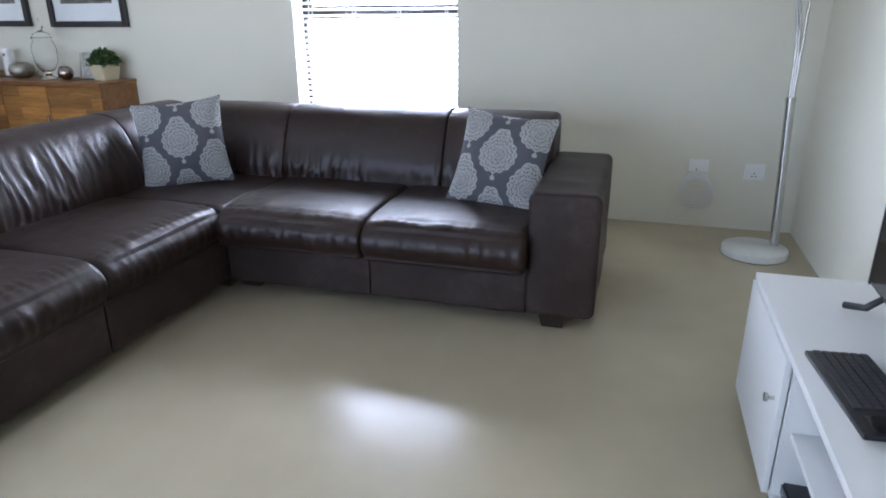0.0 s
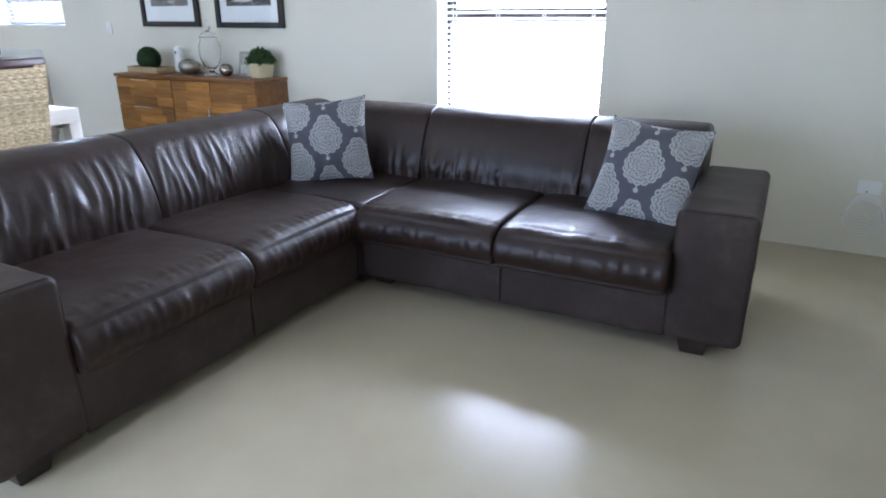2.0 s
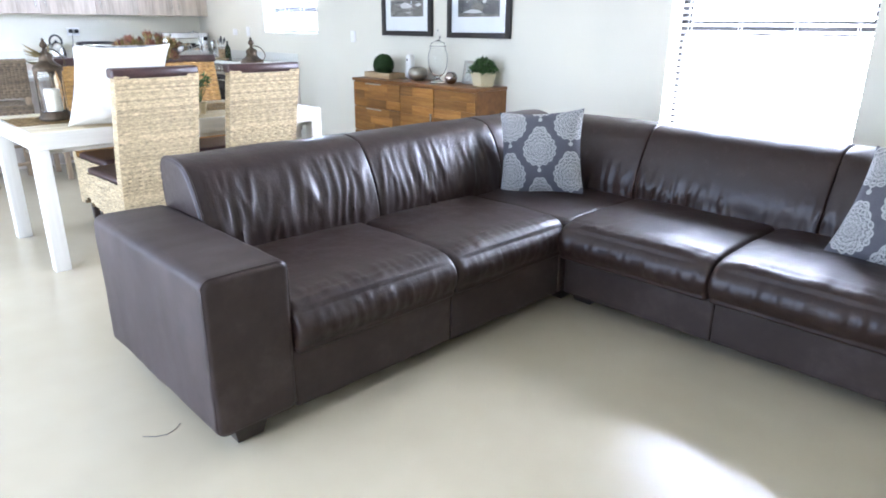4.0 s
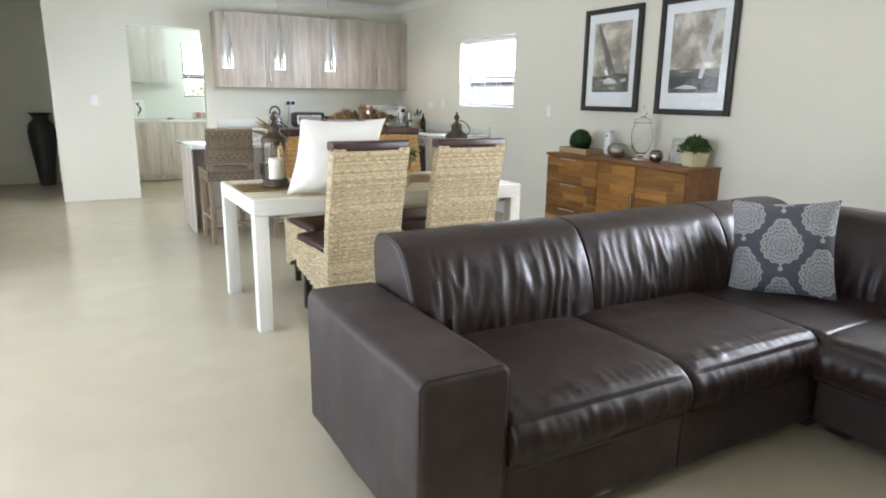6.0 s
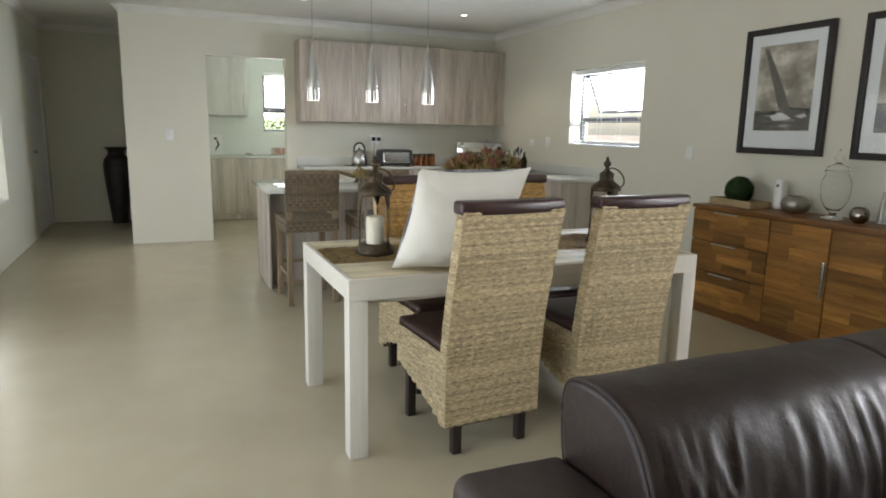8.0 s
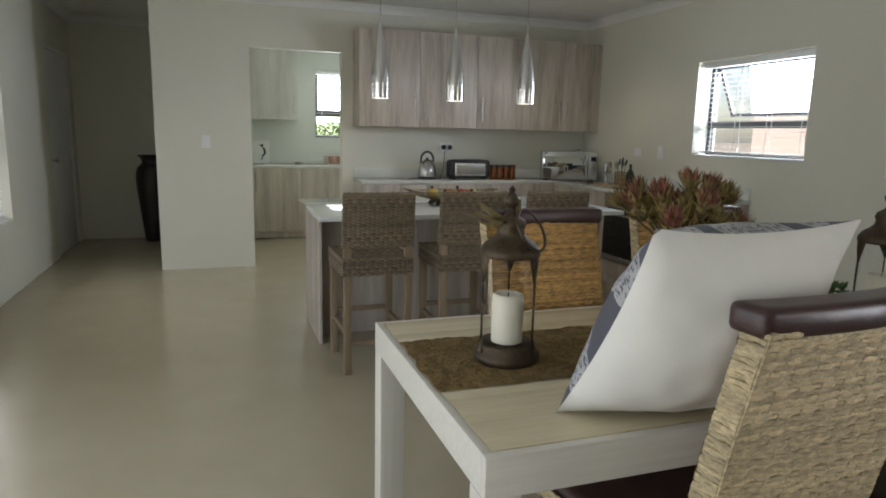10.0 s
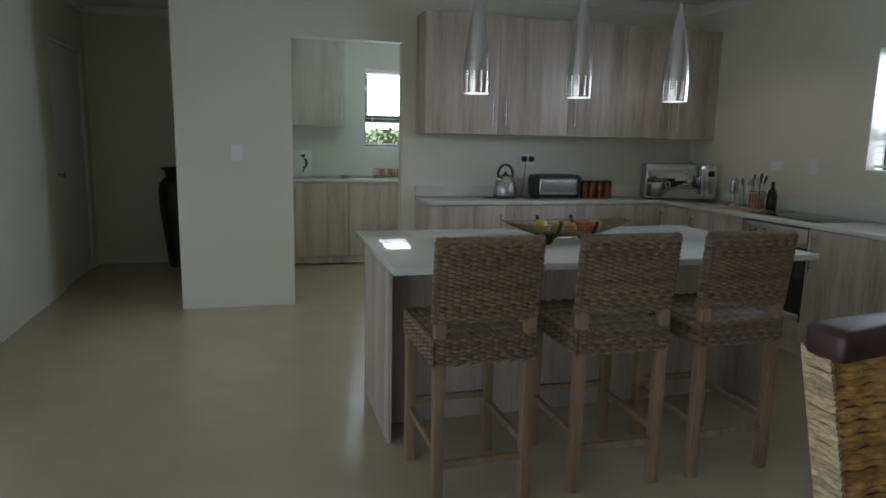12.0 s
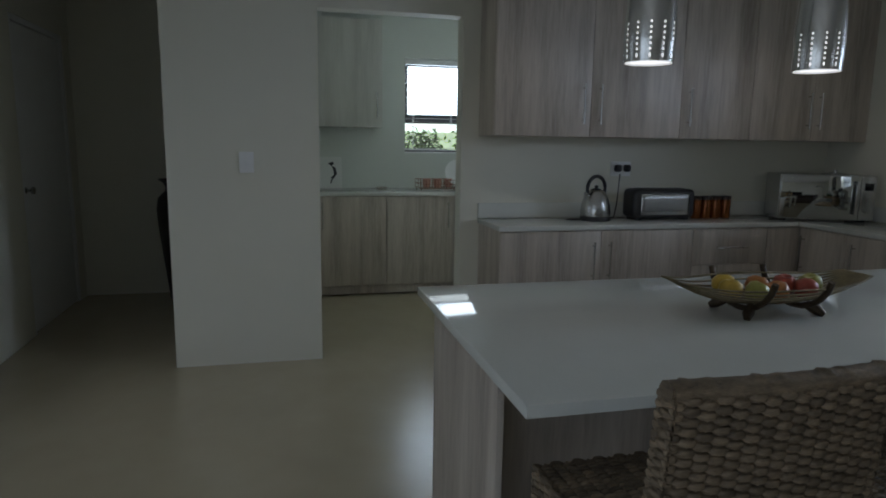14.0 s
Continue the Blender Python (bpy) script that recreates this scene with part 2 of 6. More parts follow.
PAINT_WALL = surface("wall_paint", (0.72, 0.70, 0.595), 0.75, vary=0.03, big=0.8, fine=160, relief=0.12, depth=0.0012)
PAINT_SCULLERY = surface("scullery_paint", (0.68, 0.70, 0.64), 0.7, vary=0.03, big=0.8, fine=160, relief=0.1, depth=0.001)
PAINT_CEILING = surface("ceiling_paint", (0.83, 0.82, 0.78), 0.85, vary=0.02, big=0.7, fine=120, relief=0.05)
PAINT_TRIM = surface("white_gloss_paint", (0.76, 0.76, 0.74), 0.4, vary=0.03, big=3, fine=90, relief=0.04)
FLOOR = floor_material()
LEATHER = leather_material()
WORN_LEATHER = worn_leather_material()
DAMASK = damask_material()
FOOT_WOOD = wood("dark_stained_foot", (0.012, 0.008, 0.006), (0.02, 0.012, 0.01), (0.035, 0.02, 0.016), (6, 6, 30), 0.4)
LAMINATE = wood("greige_wood_laminate", (0.25, 0.205, 0.165), (0.47, 0.41, 0.345), (0.63, 0.565, 0.485), (9, 9, 0.7), 0.42, 0.08)
PALE_LAMINATE = wood("pale_grey_laminate", (0.42, 0.41, 0.37), (0.55, 0.54, 0.49), (0.64, 0.63, 0.58), (9, 9, 0.7), 0.42, 0.08)
QUARTZ = surface("white_quartz", (0.66, 0.67, 0.62), 0.06, vary=0.04, big=4, fine=140, relief=0.0)
ACACIA = wood("oiled_acacia", (0.135, 0.052, 0.010), (0.30, 0.135, 0.028), (0.48, 0.245, 0.06), (1.6, 20, 20), 0.38, 0.1, tone=0.42)
ACACIA_BODY = wood("oiled_acacia_body", (0.12, 0.044, 0.009), (0.21, 0.085, 0.018), (0.28, 0.13, 0.032), (1.6, 16, 16), 0.38, 0.1)
LIMED = wood("limed_white_wood", (0.55, 0.515, 0.435), (0.61, 0.575, 0.49), (0.66, 0.625, 0.54), (60, 2, 60), 0.5, 0.12)
LIMED_POST = wood("limed_white_post", (0.55, 0.515, 0.435), (0.61, 0.575, 0.49), (0.66, 0.625, 0.54), (60, 60, 2), 0.5, 0.12)
TABLE_TOP = wood("limed_table_top", (0.50, 0.42, 0.27), (0.59, 0.505, 0.335), (0.66, 0.58, 0.41), (20, 1.5, 20), 0.26, 0.08)
BANANA = surface("banana_leaf_weave", (0.43, 0.335, 0.19), 0.65, vary=0.55, big=42, fine=150, relief=0.5, depth=0.002, stretch=(1, 1, 2.6), island=0.22)
GOLDEN_LEAF = surface("golden_banana_leaf", (0.40, 0.225, 0.065), 0.6, vary=0.5, big=42, fine=150, relief=0.5, depth=0.002, stretch=(1, 1, 2.6), island=0.28)
RATTAN = surface("grey_kubu_rattan", (0.175, 0.130, 0.082), 0.65, vary=0.5, big=12, fine=60, relief=0.4, depth=0.002, stretch=(2, 2, 9), island=0.35)
STOOL_WOOD = wood("pale_teak", (0.17, 0.118, 0.07), (0.25, 0.18, 0.11), (0.33, 0.245, 0.155), (20, 20, 2), 0.55)
CAP_LEATHER = surface("oxblood_leather", (0.045, 0.020, 0.017), 0.38, vary=0.3, big=8, fine=90, relief=0.2)
WHITE_BOARD = surface("white_melamine", (0.74, 0.75, 0.74), 0.35, vary=0.02, big=2, fine=100, relief=0.02)
CHROME = surface("brushed_chrome", (0.62, 0.62, 0.60), 0.2, 1.0, vary=0.06, big=6, fine=120, relief=0.03)
DARK_STEEL = surface("satin_dark_steel", (0.60, 0.60, 0.59), 0.22, 1.0, vary=0.05, big=5, fine=150, relief=0.02)
STEEL = surface("brushed_steel", (0.52, 0.52, 0.51), 0.26, 1.0, vary=0.05, big=5, fine=150, relief=0.02)
BLACK_PLASTIC = surface("black_plastic", (0.02, 0.02, 0.023), 0.35, vary=0.15, big=6, fine=120, relief=0.05)
BLACK_GLASS = surface("black_glass", (0.010, 0.010, 0.012), 0.06, vary=0.1, relief=0.0)
FRAME_WOOD = surface("espresso_frame", (0.022, 0.018, 0.016), 0.42, vary=0.2, big=10, fine=120, relief=0.1)
MOUNT_CARD = surface("mount_card", (0.72, 0.72, 0.68), 0.8, vary=0.015, fine=200, relief=0.03)
WHITE_PLASTIC = surface("white_plastic", (0.84, 0.84, 0.82), 0.35, vary=0.02, relief=0.0)
ALUMINIUM = surface("bronze_aluminium", (0.055, 0.052, 0.050), 0.45, 0.4, vary=0.1, relief=0.05)
BLIND = surface("white_blind_slat", (0.78, 0.78, 0.76), 0.4, vary=0.02, relief=0.02)
PANE = glass("window_glass")
CLEAR_GLASS = glass("clear_glass", (0.99, 0.993, 0.993), ior=1.15)
COTTON = surface("white_cotton", (0.70, 0.675, 0.60), 0.9, vary=0.05, big=5, fine=300, relief=0.25, depth=0.001)
BRONZE = surface("aged_bronze", (0.070, 0.050, 0.030), 0.5, 0.7, vary=0.5, big=14, fine=90, relief=0.4)
WAX = surface("candle_wax", (0.80, 0.74, 0.58), 0.5, vary=0.05, relief=0.05)
LEAF = surface("leaf_green", (0.055, 0.12, 0.028), 0.55, vary=0.5, big=20, fine=90, relief=0.2, island=0.4)
LEAF_DARK = surface("moss_green", (0.032, 0.07, 0.018), 0.7, vary=0.5, big=25, fine=120, relief=0.3, island=0.45)
COPPER = surface("copper", (0.36, 0.20, 0.14), 0.16, 1.0, vary=0.2, big=12, fine=80, relief=0.1)
SMOKED = surface("smoked_mirror", (0.36, 0.31, 0.28), 0.12, 1.0, vary=0.2, big=12, fine=80, relief=0.1)
PEWTER = surface("hammered_pewter", (0.40, 0.38, 0.33), 0.35, 0.9, vary=0.2, big=16, fine=45, relief=0.5, depth=0.003)
BASKET_WOOD = wood("pale_crate_wood", (0.30, 0.20, 0.10), (0.42, 0.30, 0.16), (0.52, 0.39, 0.23), (3, 20, 20), 0.6)
CREAM_POT = surface("cream_ceramic", (0.66, 0.58, 0.37), 0.5, vary=0.06, big=6, fine=80, relief=0.05)

# building blocks


def finish(name, bm, mat, parent=None, smooth=False, m=None, crisp=50):
    bmesh.ops.recalc_face_normals(bm, faces=bm.faces)
    me = bpy.data.meshes.new(name)
    bm.to_mesh(me)
    bm.free()
    me.materials.append(mat)
    if smooth:
        me.polygons.foreach_set("use_smooth", [True] * len(me.polygons))
        me.set_sharp_from_angle(angle=radians(crisp))
    ob = new(name, me)
    if m is not None:
        ob.matrix_basis = m
    if parent:
        ob.parent = parent
    return ob


def thing(name, x=0, y=0, z=0, turn=0, label="", category="", group=""):
    """An empty at a thing's base, for its parts."""
    ob = new(name)
    ob.empty_display_size = 0.1
    ob.matrix_basis = pose(x, y, z, 0, 0, turn)
    return tagged(ob, label, category, group)


def put_box(bm, x0, x1, y0, y1, z0, z1, bevel=0.0, m=None, segments=2):
    r = bmesh.ops.create_cube(bm, size=1.0)
    vs = r["verts"]
    bmesh.ops.scale(bm, vec=(x1 - x0, y1 - y0, z1 - z0), verts=vs)
    bmesh.ops.translate(bm, vec=((x0 + x1) / 2, (y0 + y1) / 2, (z0 + z1) / 2), verts=vs)
    if m is not None:
        bmesh.ops.transform(bm, matrix=m, verts=vs)
    if bevel:
        es = list({e for v in vs for e in v.link_edges})
        bmesh.ops.bevel(bm, geom=es, offset=bevel, segments=segments, affect="EDGES", profile=0.6)


def boxes(name, mat, parent, spans, bevel=0.003, m=None, segments=2):
    """One part made of boxes (x0, x1, y0, y1, z0, z1)."""
    bm = bmesh.new()
    for s in spans:
        put_box(bm, *s, bevel=bevel, segments=segments)
    return finish(name, bm, mat, parent, bevel > 0, m)


def lathe(name, mat, parent, profile, steps=32, m=None, caps=True):
    """Turned about z from (radius, height) pairs."""
    bm = bmesh.new()
    rings = []
    for r, z in profile:
        if r < 1e-5:
            rings.append([bm.verts.new((0, 0, z))])
        else:
            rings.append([bm.verts.new((r * math.cos(2 * math.pi * i / steps), r * math.sin(2 * math.pi * i / steps), z)) for i in range(steps)])
    for a, b in zip(rings, rings[1:]):
        for i in range(steps):
            j = (i + 1) % steps
            if len(a) == 1 and len(b) > 1:
                bm.faces.new((a[0], b[i], b[j]))
            elif len(b) == 1 and len(a) > 1:
                bm.faces.new((a[i], a[j], b[0]))
            elif len(a) > 1:
                bm.faces.new((a[i], a[j], b[j], b[i]))
    if caps:
        for ring in (rings[0], rings[-1]):
            if len(ring) > 2:
                bm.faces.new(ring)
    return finish(name, bm, mat, parent, True, m)


def sweep(bm, points, radius, sides=8, flat=1.0, closed=False):
    """A tube along points; radius may be a list."""
    pts = [Vector(p) for p in points]
    n = len(pts)
    rings = []
    up = Vector((0, 0, 1))
    for i, p in enumerate(pts):
        a = pts[(i - 1) % n] if closed or i else p
        b = pts[(i + 1) % n] if closed or i < n - 1 else p
        d = (b - a).normalized()
        side = d.cross(up)
        if side.length < 0.05:
            side = d.cross(Vector((1, 0, 0)))
        side.normalize()
        nor = side.cross(d).normalized()
        r = radius[i] if isinstance(radius, (list, tuple)) else radius
        rings.append([bm.verts.new(p + side * (r * math.cos(2 * math.pi * k / sides)) + nor * (r * flat * math.sin(2 * math.pi * k / sides))) for k in range(sides)])
    pairs = list(zip(rings, rings[1:])) + ([(rings[-1], rings[0])] if closed else [])
    for a, b in pairs:
        for k in range(sides):
            j = (k + 1) % sides
            bm.faces.new((a[k], a[j], b[j], b[k]))
    if not closed:
        bm.faces.new(rings[0])
        bm.faces.new(list(reversed(rings[-1])))


def tube(name, mat, parent, points, radius, sides=8, flat=1.0, closed=False, m=None):
    bm = bmesh.new()
    sweep(bm, points, radius, sides, flat, closed)
    return finish(name, bm, mat, parent, True, m)


def arc_points(cx, cy, cz, r, a0, a1, n, plane="xz"):
    out = []
    for i in range(n + 1):
        a = radians(a0 + (a1 - a0) * i / n)
        u, v = r * math.cos(a), r * math.sin(a)
        out.append((cx + u, cy, cz + v) if plane == "xz" else (cx, cy + u, cz + v) if plane == "yz" else (cx + u, cy + v, cz))
    return out


def padded(name, mat, parent, size, radius, step=0.03, shape=None, m=None):
    """A rounded block centred on its base, on a fine grid that shape(p) may press and crease."""
    sx, sy, sz = (s / 2 for s in size)
    bm = bmesh.new()

    def grid(u, v, w, su, sv, sw, sign):
        nu, nv = max(2, round(2 * su / step)), max(2, round(2 * sv / step))
        rows = []
        for i in range(nu + 1):
            row = []
            for j in range(nv + 1):
                p = [0, 0, 0]
                p[u], p[v], p[w] = -su + 2 * su * i / nu, -sv + 2 * sv * j / nv, sign * sw
                row.append(bm.verts.new(p))
            rows.append(row)
        for i in range(nu):
            for j in range(nv):
                bm.faces.new((rows[i][j], rows[i + 1][j], rows[i + 1][j + 1], rows[i][j + 1]))

    for sign in (-1, 1):
        grid(0, 1, 2, sx, sy, sz, sign)
        grid(1, 2, 0, sy, sz, sx, sign)
        grid(0, 2, 1, sx, sz, sy, sign)
    bmesh.ops.remove_doubles(bm, verts=bm.verts, dist=1e-4)
    for v in bm.verts:
        p = v.co
        inner = Vector((max(-sx + radius, min(sx - radius, p.x)), max(-sy + radius, min(sy - radius, p.y)), max(-sz + radius, min(sz - radius, p.z))))
        d = p - inner
        if d.length > 1e-6:
            p = inner + d.normalized() * radius
        v.co = p + Vector((0, 0, sz))
    if shape:
        for v in bm.verts:
            v.co = shape(v.co.copy())
    return finish(name, bm, mat, parent, True, m, 120)


def pillow(name, mat, parent, size, thick, m=None, seed=0, n=28, reverse=None):
    """A stuffed square in x and z with drawn-in edges; the base is at z = 0."""
    bm = bmesh.new()
    half = size / 2
    sides = []
    for s in (-1, 1):
        rows = []
        for i in range(n + 1):
            row = []
            for j in range(n + 1):
                u, w = -1 + 2 * i / n, -1 + 2 * j / n
                pinch_u, pinch_w = 1 - 0.09 * (1 - u * u), 1 - 0.09 * (1 - w * w)
                f = max(0.0, (1 - abs(u) ** 2.2) * (1 - abs(w) ** 2.2)) ** 0.6
                wob = noise.noise(Vector((u * 1.7 + seed, w * 1.7, s * 3.0))) * 0.022 * f + noise.noise(Vector((u * 4 + seed, w * 4, s * 7.0))) * 0.012 * f
                row.append(bm.verts.new((u * half * pinch_w, s * thick / 2 * f + wob, half + w * half * pinch_u)))
            rows.append(row)
        sides.append(rows)
        for i in range(n):
            for j in range(n):
                f = bm.faces.new((rows[i][j], rows[i + 1][j], rows[i + 1][j + 1], rows[i][j + 1]))
                f.material_index = 1 if s < 0 and reverse else 0
    bmesh.ops.remove_doubles(bm, verts=bm.verts, dist=1e-4)
    ob = finish(name, bm, mat, parent, True, m)
    if reverse:
        ob.data.materials.append(reverse)
    return ob


def weave(bm, origin, across, up, out, width, height, row=0.012, stake=0.03, thick=0.006, bow=None, swing=0.75, cover=0.8, stray=0.12, fine=4, loose=0.0):
    """Over-and-under strands between stakes, as a panel of real strips."""
    o, a, u, k = Vector(origin), Vector(across).normalized(), Vector(up).normalized(), Vector(out).normalized()
    rows, stakes = max(1, round(height / row)), max(2, round(width / stake))
    rh = height / rows
    for r in range(rows):
        zc = (r + 0.5) * rh
        ring_prev = None
        jit = random.uniform(-stray, stray) * rh
        samples = stakes * fine
        phase = random.uniform(-loose, loose)
        for s in range(samples + 1):
            x = width * s / samples
            c0 = math.cos(math.pi * s / fine + math.pi * (r % 2) + phase)
            over = math.copysign(abs(c0) ** 0.45, c0)
            off = thick * swing * over * min(1.0, 0.35 + s / fine, 0.35 + (samples - s) / fine)
            c = o + a * x + u * (zc + jit + random.uniform(-stray, stray) * 0.3 * rh) + k * off
            if bow:
                c += bow(x / width, zc / height)
            hh = rh * (0.5 + (cover - 0.5) * (0.5 + 0.5 * over))
            ring = [bm.verts.new(c + u * (hh * du) + k * (thick * dk)) for du, dk in ((1, -0.3), (0.75, 0.6), (0, 0.9), (-0.75, 0.6), (-1, -0.3), (0, -0.6))]
            if ring_prev:
                for q in range(6):
                    bm.faces.new((ring_prev[q], ring_prev[(q + 1) % 6], ring[(q + 1) % 6], ring[q]))
            ring_prev = ring


def stakes_of(bm, origin, across, up, out, width, height, stake, thick, bow=None):
    """The upright canes that the strands go over and under."""
    o, a, u = Vector(origin), Vector(across).normalized(), Vector(up).normalized()
    n = max(2, round(width / stake))
    for s in range(n + 1):
        pts = []
        for k in range(5):
            p = o + a * (width * s / n) + u * (height * k / 4)
            pts.append(p + bow(s / n, k / 4) if bow else p)
        sweep(bm, pts, thick * 0.7, 5)


def wall_with_holes(name, mat, length, height, thick, holes, m):
    """A wall along local x from 0, inner face at y = 0, its body at y > 0, with openings (x0, x1, z0, z1) through it."""
    bm = bmesh.new()
    xs = sorted({0, length, *[h[0] for h in holes], *[h[1] for h in holes]})
    zs = sorted({0, height, *[h[2] for h in holes], *[h[3] for h in holes]})

    def solid(i, k):
        if not (0 <= i < len(xs) - 1 and 0 <= k < len(zs) - 1):
            return False
        cx, cz = (xs[i] + xs[i + 1]) / 2, (zs[k] + zs[k + 1]) / 2
        return not any(h[0] < cx < h[1] and h[2] < cz < h[3] for h in holes)

    cache = {}

    def v(x, y, z):
        key = (round(x, 5), y, round(z, 5))
        if key not in cache:
            cache[key] = bm.verts.new((x, y, z))
        return cache[key]

    for i in range(len(xs) - 1):
        for k in range(len(zs) - 1):
            if not solid(i, k):
                continue
            x0, x1, z0, z1 = xs[i], xs[i + 1], zs[k], zs[k + 1]
            bm.faces.new((v(x0, 0, z0), v(x1, 0, z0), v(x1, 0, z1), v(x0, 0, z1)))
            bm.faces.new((v(x0, thick, z0), v(x0, thick, z1), v(x1, thick, z1), v(x1, thick, z0)))
            for di, dk, pts in ((-1, 0, ((x0, z0), (x0, z1))), (1, 0, ((x1, z0), (x1, z1))), (0, -1, ((x0, z0), (x1, z0))), (0, 1, ((x0, z1), (x1, z1)))):
                if not solid(i + di, k + dk):
                    (ax, az), (bx, bz) = pts
                    bm.faces.new((v(ax, 0, az), v(bx, 0, bz), v(bx, thick, bz), v(ax, thick, az)))
    ob = finish(name, bm, mat, None, False, m)
    return tagged(ob, kind="structure")

# the setting: one open room, a passage and a scullery behind the kitchen wall
CEILING, EAST, WEST, SOUTH = 2.66, 0.26, -10.62, -0.92
PASSAGE_END, SCULLERY_END = -12.75, -12.9
NORTH_TURN = -0.7


def north_y(x):
    """The north wall's inner face; it runs a little out of square."""
    return 4.655 + (EAST - x) * math.tan(radians(-NORTH_TURN))


def slab(name, x0, x1, y0, y1, z0, z1, mat, label):
    return tagged(boxes(name, mat, None, [(x0, x1, y0, y1, z0, z1)], 0), label, kind="structure")


slab("floor", -13.2, 0.5, -1.15, 5.05, -0.12, 0, FLOOR, "polished cream cement screed floor")
slab("ceiling", -13.2, 0.5, -1.15, 5.05, CEILING, CEILING + 0.1, PAINT_CEILING, "plain white painted ceiling with cornice")

north = pose(WEST - 0.3, north_y(WEST - 0.3), 0, 0, 0, NORTH_TURN)
NX = WEST - 0.3
tagged(wall_with_holes("wall_north", PAINT_WALL, EAST - NX + 0.2, CEILING, 0.24,
                       [(-3.147 - NX, -1.93 - NX, 0.62, 2.06), (-8.69 - NX, -7.47 - NX, 1.235, 2.055)], north), "beige painted plaster wall with two windows")
wall_east = slab("wall_east", EAST, EAST + 0.2, -1.1, 5.0, 0, CEILING, PAINT_WALL, "beige painted plaster end wall")
tagged(wall_with_holes("wall_south", PAINT_WALL, 13.3, CEILING, 0.22,
                       [(2.2, 7.3, 0.0, 2.1), (9.02, 10.24, 0.60, 2.12), (11.76, 12.84, 0.0, 2.2)],
                       pose(EAST, SOUTH, 0, 0, 0, 180)), "beige painted plaster wall with glass door and window")
tagged(wall_with_holes("wall_kitchen", PAINT_WALL, 4.95 - 0.14, CEILING, 0.13, [(1.025 - 0.14, 1.93 - 0.14, 0, 2.18)], pose(WEST, 0.14, 0, 0, 0, 90)),
       "beige painted kitchen wall with open doorway")
slab("wall_passage_end", PASSAGE_END - 0.15, PASSAGE_END, -1.1, 0.35, 0, CEILING, PAINT_WALL, "beige painted end wall of the passage")
slab("wall_passage_side", PASSAGE_END, WEST - 0.13, 0.22, 0.34, 0, CEILING, PAINT_WALL, "plain plaster wall between passage and scullery")
tagged(wall_with_holes("wall_scullery", PAINT_SCULLERY, 3.0, CEILING, 0.2, [(1.975 - 0.35, 2.95 - 0.35, 1.285, 2.2)], pose(SCULLERY_END, 0.35, 0, 0, 0, 90)),
       "pale green-white scullery wall with window")
slab("wall_scullery_side", SCULLERY_END, WEST - 0.13, 3.2, 3.35, 0, CEILING, PAINT_SCULLERY, "pale painted scullery side wall")
# unseen eave, added to limit how far direct sun enters from the south
slab("sun_block_eave", -13.4, 0.7, -2.2, -1.15, CEILING - 0.05, CEILING + 0.1, PAINT_TRIM, "unseen white eave added outside to hold back the sun")


def cornice(points, name):
    """A coved ceiling trim along a run of inner corners."""
    bm = bmesh.new()
    prof = [(0.0, -0.075), (0.008, -0.075), (0.014, -0.062), (0.03, -0.04), (0.052, -0.018), (0.068, -0.012), (0.075, -0.004), (0.075, -0.002), (0.0, -0.002)]
    (x0, y0), (x1, y1) = points
    d = Vector((x1 - x0, y1 - y0, 0))
    n = Vector((-d.y, d.x, 0)).normalized()
    a = [bm.verts.new(Vector((x0, y0, CEILING + z)) + n * (o + 0.001)) for o, z in prof]
    b = [bm.verts.new(Vector((x1, y1, CEILING + z)) + n * (o + 0.001)) for o, z in prof]
    for i in range(len(prof)):
        j = (i + 1) % len(prof)
        bm.faces.new((a[i], a[j], b[j], b[i]))
    bm.faces.new(a)
    bm.faces.new(b)
    return tagged(finish(name, bm, PAINT_CEILING, None, True), "white coved ceiling cornice", kind="structure")


cornice([(EAST, north_y(EAST)), (WEST, north_y(WEST))], "trim_1")
cornice([(WEST, north_y(WEST)), (WEST, 0.14)], "trim_2")
cornice([(PASSAGE_END, SOUTH), (EAST, SOUTH)], "trim_3")
cornice([(EAST, SOUTH), (EAST, north_y(EAST))], "trim_4")
cornice([(PASSAGE_END, 0.22), (PASSAGE_END, SOUTH)], "trim_5")
cornice([(WEST, 0.14), (WEST - 0.13, 0.14)], "trim_6")


